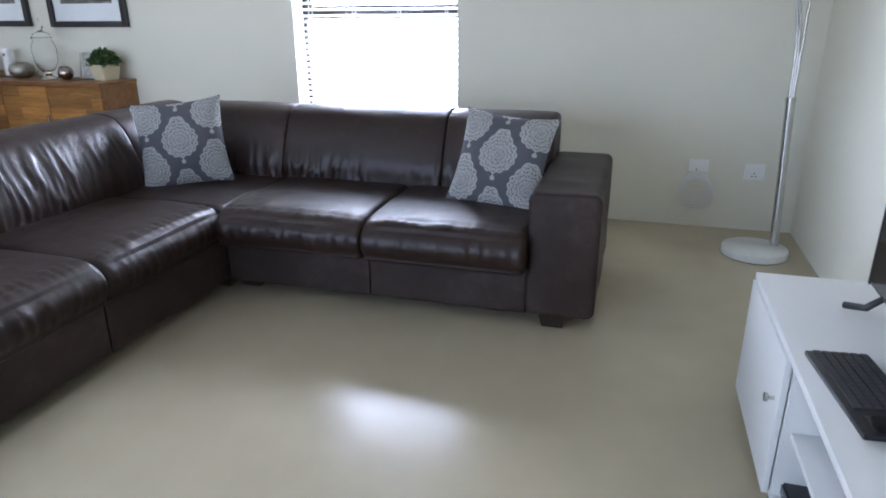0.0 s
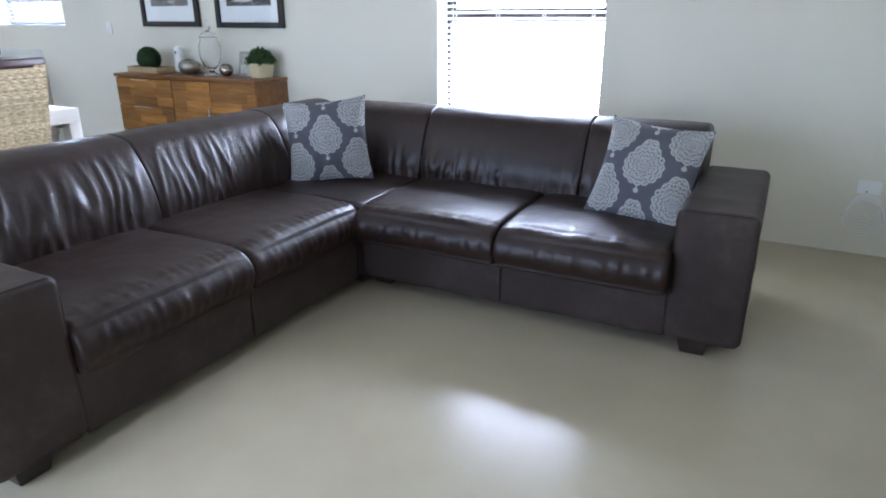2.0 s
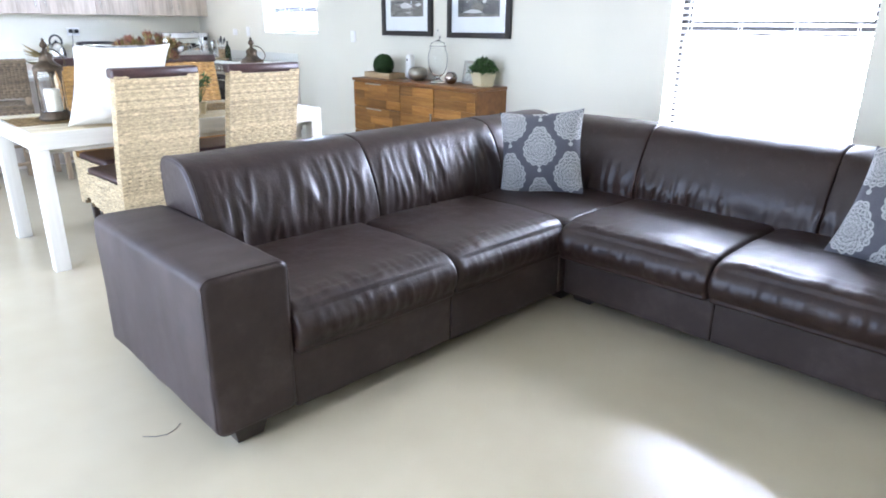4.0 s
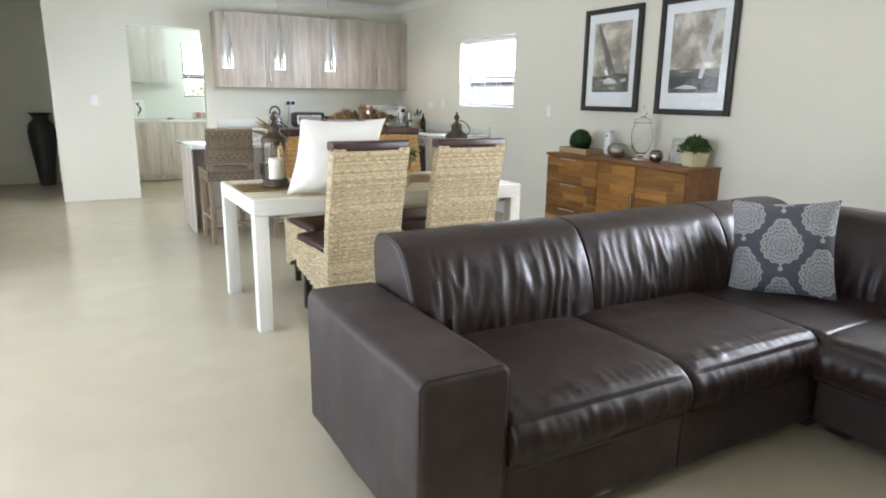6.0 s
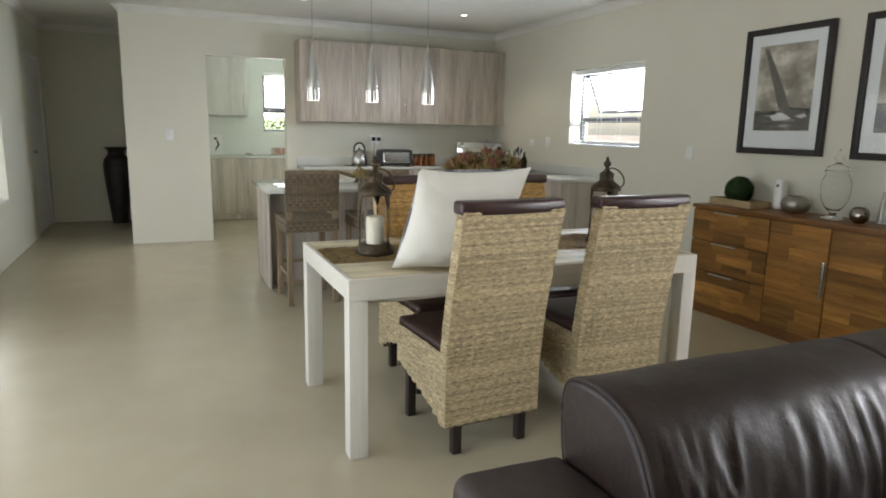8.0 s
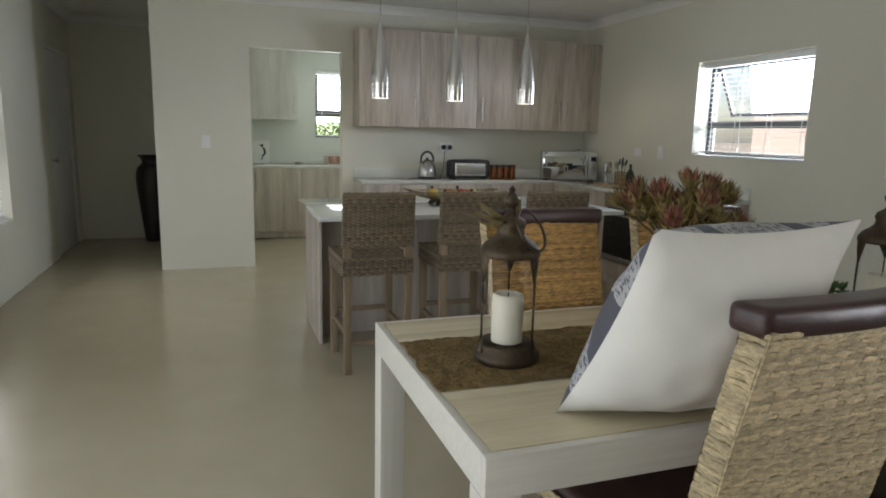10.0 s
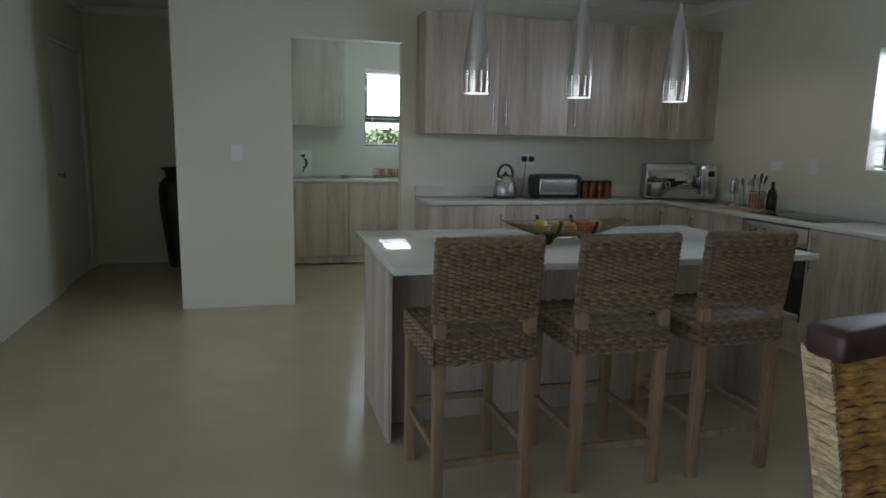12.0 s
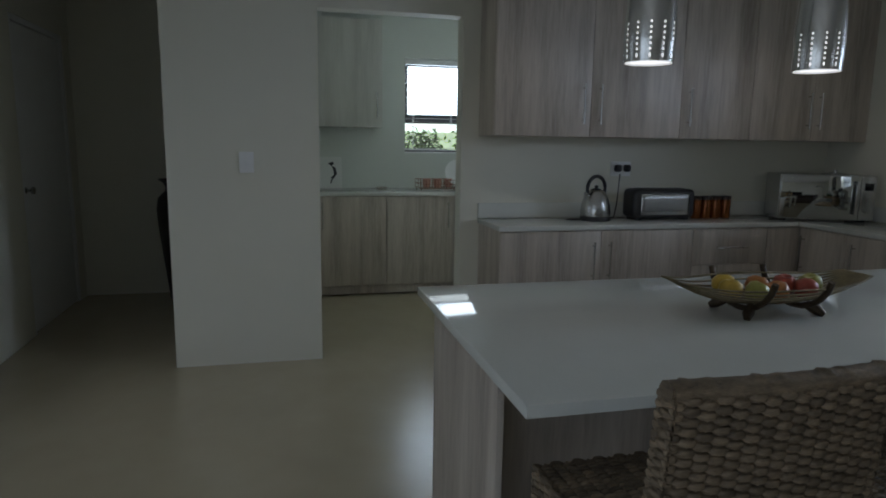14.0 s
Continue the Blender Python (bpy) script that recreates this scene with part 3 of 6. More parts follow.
def window(name, width, height, m, label, transom, slat_from, sash_open=0.0, blind_depth=0.08, tilt=0.0):
    """Bronze aluminium window set deep in its reveal, with a white venetian blind before it. Local x along the wall, y outwards."""
    t = 0.032
    w = thing(name, label=label)
    w.matrix_basis = m
    tagged(w, kind="structure")
    y = 0.15
    boxes("frame", ALUMINIUM, w, [(0, t, y, y + 0.05, 0, height), (width - t, width, y, y + 0.05, 0, height), (t, width - t, y, y + 0.05, 0, t),
                                  (t, width - t, y, y + 0.05, height - t, height), (t, width - t, y, y + 0.05, transom - 0.03, transom + 0.03)], 0.002)
    low = boxes("pane", PANE, w, [(t, width - t, y + 0.02, y + 0.026, t, transom - 0.03)], 0)
    low.visible_shadow = False
    sash = new("sash")
    sash.parent = w
    sash.matrix_basis = pose(0, y + 0.03, height - t, sash_open, 0, 0)
    h = height - t - transom - 0.03
    s = 0.03
    boxes("sash_frame", ALUMINIUM, sash, [(t, t + s, 0, 0.03, -h, 0), (width - t - s, width - t, 0, 0.03, -h, 0), (t + s, width - t - s, 0, 0.03, -h, -h + s), (t + s, width - t - s, 0, 0.03, -s, 0)], 0.002)
    top = boxes("pane", PANE, sash, [(t + s, width - t - s, 0.012, 0.018, -h + s, -s)], 0)
    top.visible_shadow = False
    boxes("sill", PAINT_TRIM, w, [(-0.0, width, 0.004, y - 0.002, 0.002, 0.014)], 0.003)
    # blind: headrail, slats and ladder cords
    boxes("headrail", BLIND, w, [(0.012, width - 0.012, blind_depth - 0.03, blind_depth + 0.03, height - 0.055, height - 0.004)], 0.003)
    slat_bm = bmesh.new()
    put_box(slat_bm, 0.012, width - 0.012, -0.024, 0.024, -0.0014, 0.0014)
    first = finish("slat", slat_bm, BLIND, w)
    first.matrix_basis = pose(0, blind_depth, slat_from, tilt)
    z = slat_from + 0.042
    while z < height - 0.07:
        c = new("slat", first.data)
        c.parent = w
        c.matrix_basis = pose(0, blind_depth, z, tilt)
        z += 0.042
    cords = bmesh.new()
    k = max(3, round(width / 0.3))
    for i in range(k):
        x = 0.1 + (width - 0.2) * i / (k - 1)
        for dy in (-0.025, 0.025):
            put_box(cords, x - 0.0025, x + 0.0025, blind_depth + dy - 0.001, blind_depth + dy + 0.001, slat_from, height - 0.05)
    finish("ladder_cord", cords, BLIND, w)
    boxes("bottom_rail", BLIND, w, [(0.012, width - 0.012, blind_depth - 0.026, blind_depth + 0.026, slat_from - 0.02, slat_from - 0.006)], 0.003)
    return w


window("window_1", 1.217, 1.44, pose(-3.147, north_y(-3.147), 0.62, 0, 0, NORTH_TURN), "bronze window with open white venetian blind", 0.70, 0.06, tilt=18)
window("window_2", 1.22, 0.82, pose(-8.69, north_y(-8.69), 1.235, 0, 0, NORTH_TURN), "kitchen window with tilted-out sash and white blind", 0.28, 0.05, sash_open=24)
window("window_3", 1.22, 1.52, pose(EAST - 9.02, SOUTH, 0.60, 0, 0, 180), "window with closed white venetian blind", 0.75, 0.05, tilt=48)
window("window_4", 0.975, 0.915, pose(SCULLERY_END, 1.975, 1.285, 0, 0, 90), "scullery window with open white blind", 0.325, 0.05)

# glass sliding door beside the dining table, in the south wall
door = thing("door_1", EAST - 2.2, SOUTH, 0, 180, "wide aluminium sliding glass doors, slid open")
tagged(door, kind="structure")
boxes("frame", ALUMINIUM, door, [(0, 0.06, 0.05, 0.13, 0, 2.1), (5.04, 5.1, 0.05, 0.13, 0, 2.1), (1.66, 1.74, 0.05, 0.13, 0.04, 2.04), (3.36, 3.44, 0.05, 0.13, 0.04, 2.04), (0.06, 5.04, 0.05, 0.13, 2.04, 2.1), (0.06, 5.04, 0.05, 0.13, 0, 0.04)], 0.003)
# passage door
leaf = thing("door_2", EAST - 11.76, SOUTH, 0, 180, "closed plain white painted interior door")
tagged(leaf, kind="structure")
boxes("leaf", PAINT_TRIM, leaf, [(0.045, 1.035, 0.02, 0.06, 0.006, 2.155)], 0.003)
boxes("frame", PAINT_TRIM, leaf, [(0.0, 0.042, 0.004, 0.1, 0, 2.2), (1.038, 1.08, 0.004, 0.1, 0, 2.2), (0.042, 1.038, 0.004, 0.1, 2.158, 2.2)], 0.004)
lathe("knob", STEEL, leaf, [(0.022, 0.0), (0.022, 0.004), (0.009, 0.008), (0.009, 0.03), (0.026, 0.04), (0.026, 0.055), (0.0, 0.06)], 20, pose(0.10, 0.02, 1.02, 90))

# outside: ground and the neighbours' houses
PAVING = surface("dry_ground", (0.42, 0.36, 0.28), 0.9, vary=0.2, big=0.5, fine=8, relief=0.3, depth=0.02)
slab("ground", -300, 300, -300, 300, -0.35, -0.125, PAVING, "dry sandy ground outside the house")

# living corner


def smooth_outline(points, per=6):
    """A closed curve through (depth, height) points."""
    n = len(points)
    out = []
    for i in range(n):
        p0, p1, p2, p3 = (Vector(points[(i + k) % n]) for k in (-1, 0, 1, 2))
        for q in range(per):
            t = q / per
            out.append(0.5 * (2 * p1 + (p2 - p0) * t + (2 * p0 - 5 * p1 + 4 * p2 - p3) * t * t + (3 * p1 - p0 - 3 * p2 + p3) * t ** 3))
    return out


def box_outline(half, height, r, per=5):
    """A round-cornered upright box section from z = 0 up, its sides cut small for relief."""
    out = []
    for cx, cz, a0 in ((half - r, height - r, 0), (-half + r, height - r, 90), (-half + r, r, 180), (half - r, r, 270)):
        arc = [Vector((cx + r * math.cos(radians(a0 + 90 * k / per)), cz + r * math.sin(radians(a0 + 90 * k / per)))) for k in range(per + 1)]
        if out:
            a, b = out[-1], arc[0]
            out += [a.lerp(b, k / 10) for k in range(1, 10)]
        out += arc
    a, b = out[-1], out[0]
    return out + [a.lerp(b, k / 10) for k in range(1, 10)]


def upholstered(name, mat, parent, outline, length, ends, relief, m, step=0.011):
    """A stuffed hide stretched along local x over an outline in (front, up); front is -y.
    Each end is drawn in round over its own radius; relief(x, front, z) pushes the skin outwards."""
    n = len(outline)
    normals = []
    for i in range(n):
        d = (outline[(i + 1) % n] - outline[i - 1]).normalized()
        normals.append(Vector((d.y, -d.x)))
    area = sum(outline[i - 1].x * outline[i].y - outline[i].x * outline[i - 1].y for i in range(n))
    if area < 0:
        normals = [-v for v in normals]
    xs = set()
    for side, e in ((-1, ends[0]), (1, ends[1])):
        xs |= {side * (length / 2 - e * (1 - math.cos(math.pi / 2 * k / 6))) for k in range(7)}
    inner0, inner1 = -length / 2 + ends[0], length / 2 - ends[1]
    k = max(2, round((inner1 - inner0) / step))
    xs |= {inner0 + (inner1 - inner0) * q / k for q in range(k + 1)}
    xs = sorted(xs)
    xs = [x for q, x in enumerate(xs) if q == 0 or x - xs[q - 1] > 1e-5]
    bm = bmesh.new()
    rings = []
    for x in xs:
        t0, t1 = (x + length / 2) / ends[0], (length / 2 - x) / ends[1]
        draw = 0.0
        for t, e in ((t0, ends[0]), (t1, ends[1])):
            if t < 1:
                draw = max(draw, e * (1 - math.sqrt(max(0.0, 1 - (1 - t) ** 2))))
        ring = []
        for p, nv in zip(outline, normals):
            q = p + nv * (-draw + (relief(x, p.x, p.y) if relief else 0.0))
            ring.append(bm.verts.new((x, -q.x, q.y)))
        rings.append(ring)
    for a, b in zip(rings, rings[1:]):
        for i in range(n):
            j = (i + 1) % n
            bm.faces.new((a[i], a[j], b[j], b[i]))
    bm.faces.new(rings[0])
    bm.faces.new(rings[-1])
    return finish(name, bm, mat, parent, True, m, 70)


def corner_sofa():
    """L-shaped leather sofa: one wing along the north wall, one along the room's dining side."""
    s = thing("corner_sofa", -0.85, 3.80, 0, 0, "brown leather corner sofa with wide square arms", "sofa")

    def pulled(x, z, seed, pitch, slant=0.0):
        """Branching pulled folds across x, drawn out along z."""
        w = 0.35 * noise.noise(Vector((x * 4 + seed, z * 5, seed))) + slant * z
        a = 1 - abs(noise.noise(Vector(((x + w * 0.10) / pitch, z * 3.2 + seed, seed * 1.7)))) * 2.3
        b = 1 - abs(noise.noise(Vector(((x + w * 0.05) / (pitch * 0.55), z * 6 + seed, seed * 3.1)))) * 2.3
        return max(0.0, a) ** 2 * 0.75 + max(0.0, b) ** 2 * 0.3

    def lumps(x, f, z, seed):
        return noise.noise(Vector((x * 4 + seed, f * 4, z * 4))) + 0.5 * noise.noise(Vector((x * 11 + seed, f * 11, z * 11)))

    BACK = smooth_outline([(0.122, 0.0), (0.150, 0.09), (0.130, 0.20), (0.082, 0.315), (0.030, 0.388), (-0.040, 0.422), (-0.125, 0.430), (-0.196, 0.414), (-0.226, 0.365), (-0.222, 0.25), (-0.19, 0.12), (-0.15, 0.0)], 7)
    SEAT = smooth_outline([(0.330, 0.0), (0.372, 0.036), (0.389, 0.086), (0.377, 0.134), (0.338, 0.170), (0.262, 0.188), (0.08, 0.196), (-0.12, 0.192), (-0.34, 0.18), (-0.36, 0.09), (-0.34, 0.0), (0.0, -0.004)], 7)

    def back_relief(seed, length, folds, low, high, pitch):
        def fn(x, f, z):
            d = 0.004 * lumps(x, f, z, seed)
            facing = max(0.0, min(1.0, (f + 0.03) / 0.08)) if z < 0.40 else 0.0
            if facing:
                rise = max(0.0, min(1.0, (z - 0.0) / 0.05)) * max(0.0, min(1.0, (high - z) / (high - low)))
                gate = max(0.25, min(1.0, 0.65 + 1.1 * noise.noise(Vector((x * 4.5 + seed, z * 2, seed + 9)))))
                d += facing * rise * gate * folds * pulled(x, z, seed, pitch, 0.5 * math.sin(seed))
                # a soft pull beside each seam
                edge = length / 2 - abs(x)
                d -= facing * 0.006 * math.exp(-(edge / 0.035) ** 2)
            return d
        return fn

    def seat_relief(seed, length):
        def fn(x, f, z):
            d = 0.004 * lumps(x, f, z, seed)
            u = abs(x) / (length / 2)
            if z > 0.16:
                d += 0.010 * (1 - u ** 4)
                # stitched line behind the front edge, with puckers either side of it
                g = f - 0.300
                d -= 0.0028 * math.exp(-(g / 0.008) ** 2)
                d += 0.0085 * math.exp(-((abs(g) - 0.018) / 0.022) ** 2) * pulled(x, f, seed, 0.04)
                d += 0.0035 * pulled(f, x, seed + 4, 0.11) * (1 - u ** 3)
            elif f > 0.30:
                d += 0.011 * pulled(x, z, seed + 2, 0.045) * math.exp(-((z - 0.095) / 0.05) ** 2)
            return d
        return fn

    def hide(seed, amount=0.004):
        return lambda x, f, z: amount * lumps(x, f, z, seed) + 0.003 * pulled(x, z * 0.6, seed, 0.22, 0.8)

    NORTH_WING, SIDE_WING = 0, 90
    # skirts, a panel to each seat
    SKIRT = box_outline(0.42, 0.225, 0.015)
    upholstered("base", WORN_LEATHER, s, SKIRT, 0.735, (0.008, 0.008), hide(3), pose(-0.655, -0.47, 0.062, 0, 0, NORTH_WING), 0.03)
    upholstered("base", WORN_LEATHER, s, SKIRT, 0.76, (0.008, 0.008), hide(5), pose(-1.405, -0.47, 0.062, 0, 0, NORTH_WING), 0.03)
    SIDE_SKIRT = box_outline(0.47, 0.225, 0.015)
    for y, ln, seed in ((-2.06, 0.75, 7), (-1.305, 0.75, 9), (-0.48, 0.89, 12)):
        upholstered("base", WORN_LEATHER, s, SIDE_SKIRT, ln, (0.008, 0.008), hide(seed), pose(-2.265, y, 0.062, 0, 0, SIDE_WING), 0.03)
    # arms: one wrapped hide with a welted front panel
    ARM = box_outline(0.148, 0.548, 0.034, 6)
    welt = [(p.x, p.y) for p in box_outline(0.144, 0.540, 0.033, 6)]
    for x, y, turn, ln, seed in ((-0.14, -0.44, 90, 0.92, 11), (-2.275, -2.58, 0, 0.97, 17)):
        m = pose(x, y, 0.072, 0, 0, turn)
        upholstered("arm", WORN_LEATHER, s, ARM, ln, (0.022, 0.022), hide(seed, 0.0045), m, 0.03)
        front = -ln / 2 + 0.012 if turn else ln / 2 - 0.012
        tube("welt", LEATHER, s, [(front, -a, b + 0.004) for a, b in welt], 0.006, 6, closed=True, m=m)
    # seats
    for x, y, turn, ln, seed in ((-0.655, -0.61, NORTH_WING, 0.738, 2), (-1.397, -0.61, NORTH_WING, 0.742, 5), (-2.145, -2.05, SIDE_WING, 0.758, 9), (-2.145, -1.29, SIDE_WING, 0.758, 13)):
        upholstered("seat_cushion", LEATHER, s, SEAT, ln, (0.026, 0.026), seat_relief(seed, ln), pose(x, y, 0.268, 0, 0, turn), 0.012)
    CORNER = box_outline(0.46, 0.188, 0.03)
    upholstered("seat_cushion", LEATHER, s, CORNER, 0.68, (0.025, 0.025), hide(21, 0.006), pose(-2.22, -0.575, 0.268, 0, 0, SIDE_WING), 0.03)
    # backs: one long roll a wing, drawn in at its seams
    for x, ln, seed, e1 in ((-0.560, 0.572, 3, 0.03), (-1.312, 0.930, 8, 0.012), (-2.080, 0.604, 14, 0.012)):
        upholstered("back_cushion", LEATHER, s, BACK, ln, (0.012, e1), back_relief(seed, ln, 0.026, 0.10, 0.25, 0.042), pose(x, -0.155, 0.405, 0, 0, NORTH_WING))
    for y, ln, seed, e0 in ((-2.005, 0.868, 23, 0.022), (-1.118, 0.904, 29, 0.012), (-0.36, 0.610, 33, 0.012)):
        upholstered("back_cushion", LEATHER, s, BACK, ln, (e0, 0.012), back_relief(seed, ln, 0.019 if seed < 30 else 0.008, 0.22, 0.40, 0.065), pose(-2.545, y, 0.400, 0, 0, SIDE_WING))
    # rubbed welt round the free end of the long roll
    tube("welt", WORN_LEATHER, s, [(-0.425, -p.x * 0.985, p.y * 0.985 + 0.003) for p in BACK], 0.006, 6, closed=True, m=pose(-2.545, -2.005, 0.400, 0, 0, SIDE_WING))
    # back panels behind
    PANEL = box_outline(0.05, 0.46, 0.02)
    upholstered("back_panel", WORN_LEATHER, s, PANEL, 2.45, (0.02, 0.02), hide(6), pose(-1.50, 0.0, 0.072, 0, 0, NORTH_WING), 0.06)
    upholstered("back_panel", WORN_LEATHER, s, PANEL, 2.4, (0.02, 0.02), hide(8), pose(-2.71, -1.23, 0.072, 0, 0, SIDE_WING), 0.06)
    for x, y in ((-0.17, -0.82), (-0.17, -0.05), (-1.72, -0.76), (-1.87, -0.80), (-1.88, -2.60), (-2.65, -2.60), (-2.65, -0.1)):
        lathe("foot", FOOT_WOOD, s, [(0.088, 0.08), (0.082, 0.05), (0.066, 0.004), (0.06, 0.0)], 4, pose(x, y, 0, 0, 0, 45))
    return s


corner_sofa()


def scatter_cushion(m, seed, label):
    c = pillow("scatter_cushion", DAMASK, None, 0.47, 0.15, m, seed)
    return tagged(c, label, "cushion", "damask scatter cushions")


scatter_cushion(pose(-3.03, 3.205, 0.445, -16, -5, 30), 3, "grey cushion with pale damask medallions on the sofa corner")
scatter_cushion(pose(-1.37, 3.20, 0.452, -26, 4, -10), 8, "grey cushion with pale damask medallions against the arm")


def tv_unit():
    u = thing("tv_unit", -0.295, 2.55, 0, 0, "low white melamine television unit with open shelf", "tv unit")
    d, ln, h = 0.50, 1.75, 0.495
    boxes("top", WHITE_BOARD, u, [(-0.012, d, -ln, 0.0, h - 0.022, h)], 0.002)
    boxes("carcass", WHITE_BOARD, u, [(0, d, -0.02, -0.002, 0.05, h - 0.023), (0, d, -0.60, -0.582, 0.068, h - 0.023), (0, d, -1.18, -1.162, 0.068, h - 0.023), (0, d, -ln, -ln + 0.018, 0.05, h - 0.023),
                                      (0, d, -ln + 0.02, -0.022, 0.05, 0.066), (d - 0.01, d - 0.002, -ln + 0.02, -0.022, 0.07, h - 0.025)], 0.001)
    boxes("plinth", WHITE_BOARD, u, [(0.03, d - 0.03, -ln + 0.03, -0.03, 0, 0.048)], 0.001)
    boxes("shelf", WHITE_BOARD, u, [(0.02, d - 0.012, -1.16, -0.602, 0.26, 0.275)], 0.001)
    boxes("door", WHITE_BOARD, u, [(-0.018, -0.001, -0.578, -0.004, 0.054, h - 0.026)], 0.002)
    boxes("door", WHITE_BOARD, u, [(-0.018, -0.001, -ln + 0.004, -1.166, 0.054, h - 0.026)], 0.002)
    for y in (-0.53, -1.21):
        lathe("knob", CHROME, u, [(0.006, 0), (0.006, 0.014), (0.013, 0.018), (0.013, 0.026), (0.0, 0.028)], 16, pose(-0.018, y, 0.33, 0, -90, 0))
    return u


tv_unit()


def television():
    t = thing("television", -0.03, 1.89, 0.496, -2, "black flat television on splayed feet", "television")
    boxes("screen", BLACK_GLASS, t, [(-0.022, -0.018, -0.47, 0.47, 0.075, 0.625)], 0)
    boxes("casing", BLACK_PLASTIC, t, [(-0.017, 0.02, -0.485, 0.485, 0.06, 0.64), (-0.024, -0.0175, -0.485, -0.471, 0.06, 0.64), (-0.024, -0.0175, 0.471, 0.485, 0.06, 0.64)], 0.004)
    for y in (-0.36, 0.36):
        tube("foot", BLACK_PLASTIC, t, [(-0.09, y + (0.05 if y > 0 else -0.05), 0.012), (-0.05, y, 0.03), (0.0, y, 0.075), (0.05, y, 0.03), (0.13, y + (0.04 if y > 0 else -0.04), 0.012)], 0.011, 8)
    return t


television()


def keyboard():
    k = thing("keyboard", -0.185, 1.80, 0.496, 6, "black wireless keyboard with touchpad", "keyboard")
    boxes("body", BLACK_PLASTIC, k, [(-0.075, 0.075, -0.18, 0.18, 0, 0.014)], 0.005)
    bm = bmesh.new()
    for r in range(6):
        for c in range(14):
            x, y = 0.058 - r * 0.0215, 0.165 - c * 0.0185
            put_box(bm, x - 0.0085, x + 0.0085, y - 0.0085, y + 0.0085, 0.0145, 0.0185)
    tagged(finish("key", bm, surface("key_plastic", (0.035, 0.036, 0.042), 0.5, relief=0.0), k), kind="stuff")
    boxes("touchpad", BLACK_GLASS, k, [(-0.05, 0.05, -0.17, -0.11, 0.0145, 0.016)], 0.001)
    return k


keyboard()
player = thing("media_player", -0.17, 1.84, 0.0665, 4, "slim black media player on the open shelf", "media player")
boxes("casing", BLACK_PLASTIC, player, [(-0.09, 0.10, -0.16, 0.16, 0.004, 0.048)], 0.004)
boxes("fascia", BLACK_GLASS, player, [(-0.0945, -0.0905, -0.155, 0.155, 0.01, 0.042)], 0.001)
for fx in (-0.06, 0.06):
    for fy in (-0.12, 0.12):
        boxes("foot", BLACK_PLASTIC, player, [(fx - 0.01, fx + 0.01, fy - 0.01, fy + 0.01, 0, 0.0045)], 0.0)


def floor_lamp():
    p = thing("floor_lamp", -0.02, 4.18, 0, 0, "chrome arc floor lamp on round white marble base", "lamp")
    marble = surface("white_marble", (0.70, 0.70, 0.67), 0.25, vary=0.08, big=6, fine=40, relief=0.0)
    lathe("base", marble, p, [(0.0, 0.0), (0.17, 0.0), (0.178, 0.006), (0.178, 0.04), (0.172, 0.047), (0.0, 0.048)], 48)
    lathe("pole", CHROME, p, [(0.024, 0.045), (0.024, 0.86), (0.027, 0.862), (0.027, 0.885), (0.0, 0.886)], 24, pose(0.112, 0.056, 0, 0, -3, 0))
    for k, (dx, dy) in enumerate(((-1.2, -0.35), (-1.0, -0.55), (-0.12, -0.62))):
        pts = []
        for i in range(25):
            f = i / 24
            pts.append((0.067 + (k - 1) * 0.010 + dx * f ** 2.6, 0.056 + dy * f ** 2.6, 0.86 + 1.12 * math.sin(f * math.pi * 0.53)))
        tube("arm", CHROME, p, pts, 0.0075, 8)
        e = pts[-1]
        lathe("shade", CHROME, p, [(0.02, 0.06), (0.05, 0.05), (0.085, 0.0), (0.10, -0.06), (0.097, -0.06), (0.08, 0.0), (0.045, 0.044)], 28, pose(e[0], e[1], e[2] - 0.04), caps=False)
    return p


floor_lamp()

# dining


def dining_table():
    t = thing("dining_table", -4.853, 1.17, 0, 0, "rectangular dining table in limed white wood", "table")
    w, ln, h, leg = 0.93, 1.82, 0.78, 0.08
    boards = bmesh.new()
    n = 7
    for i in range(n):
        x0, x1 = -w + 0.022 + (w - 0.044) * i / n, -w + 0.022 + (w - 0.044) * (i + 1) / n
        put_box(boards, x0 + 0.0003, x1 - 0.0003, 0.022, ln - 0.022, h - 0.012, h + 0.0015, 0.0008)
    finish("top", boards, TABLE_TOP, t, True)
    boxes("edge_frame", LIMED, t, [(-0.021, 0, 0, ln, h - 0.09, h), (-w, -w + 0.021, 0, ln, h - 0.09, h), (-w + 0.0212, -0.0212, 0, 0.021, h - 0.09, h), (-w + 0.0212, -0.0212, ln - 0.021, ln, h - 0.09, h), (-w + 0.03, -0.03, 0.03, ln - 0.03, h - 0.04, h - 0.0125)], 0.003)
    boxes("apron", LIMED, t, [(-0.10, -0.075, leg, ln - leg, h - 0.125, h - 0.091), (-w + 0.075, -w + 0.10, leg, ln - leg, h - 0.125, h - 0.091)], 0.002)
    for x, y in ((-leg, 0), (-w, 0), (-leg, ln - leg), (-w, ln - leg)):
        boxes("leg", LIMED_POST, t, [(x, x + leg, y, y + leg, 0, h - 0.0905)], 0.004)
    return t


dining_table()


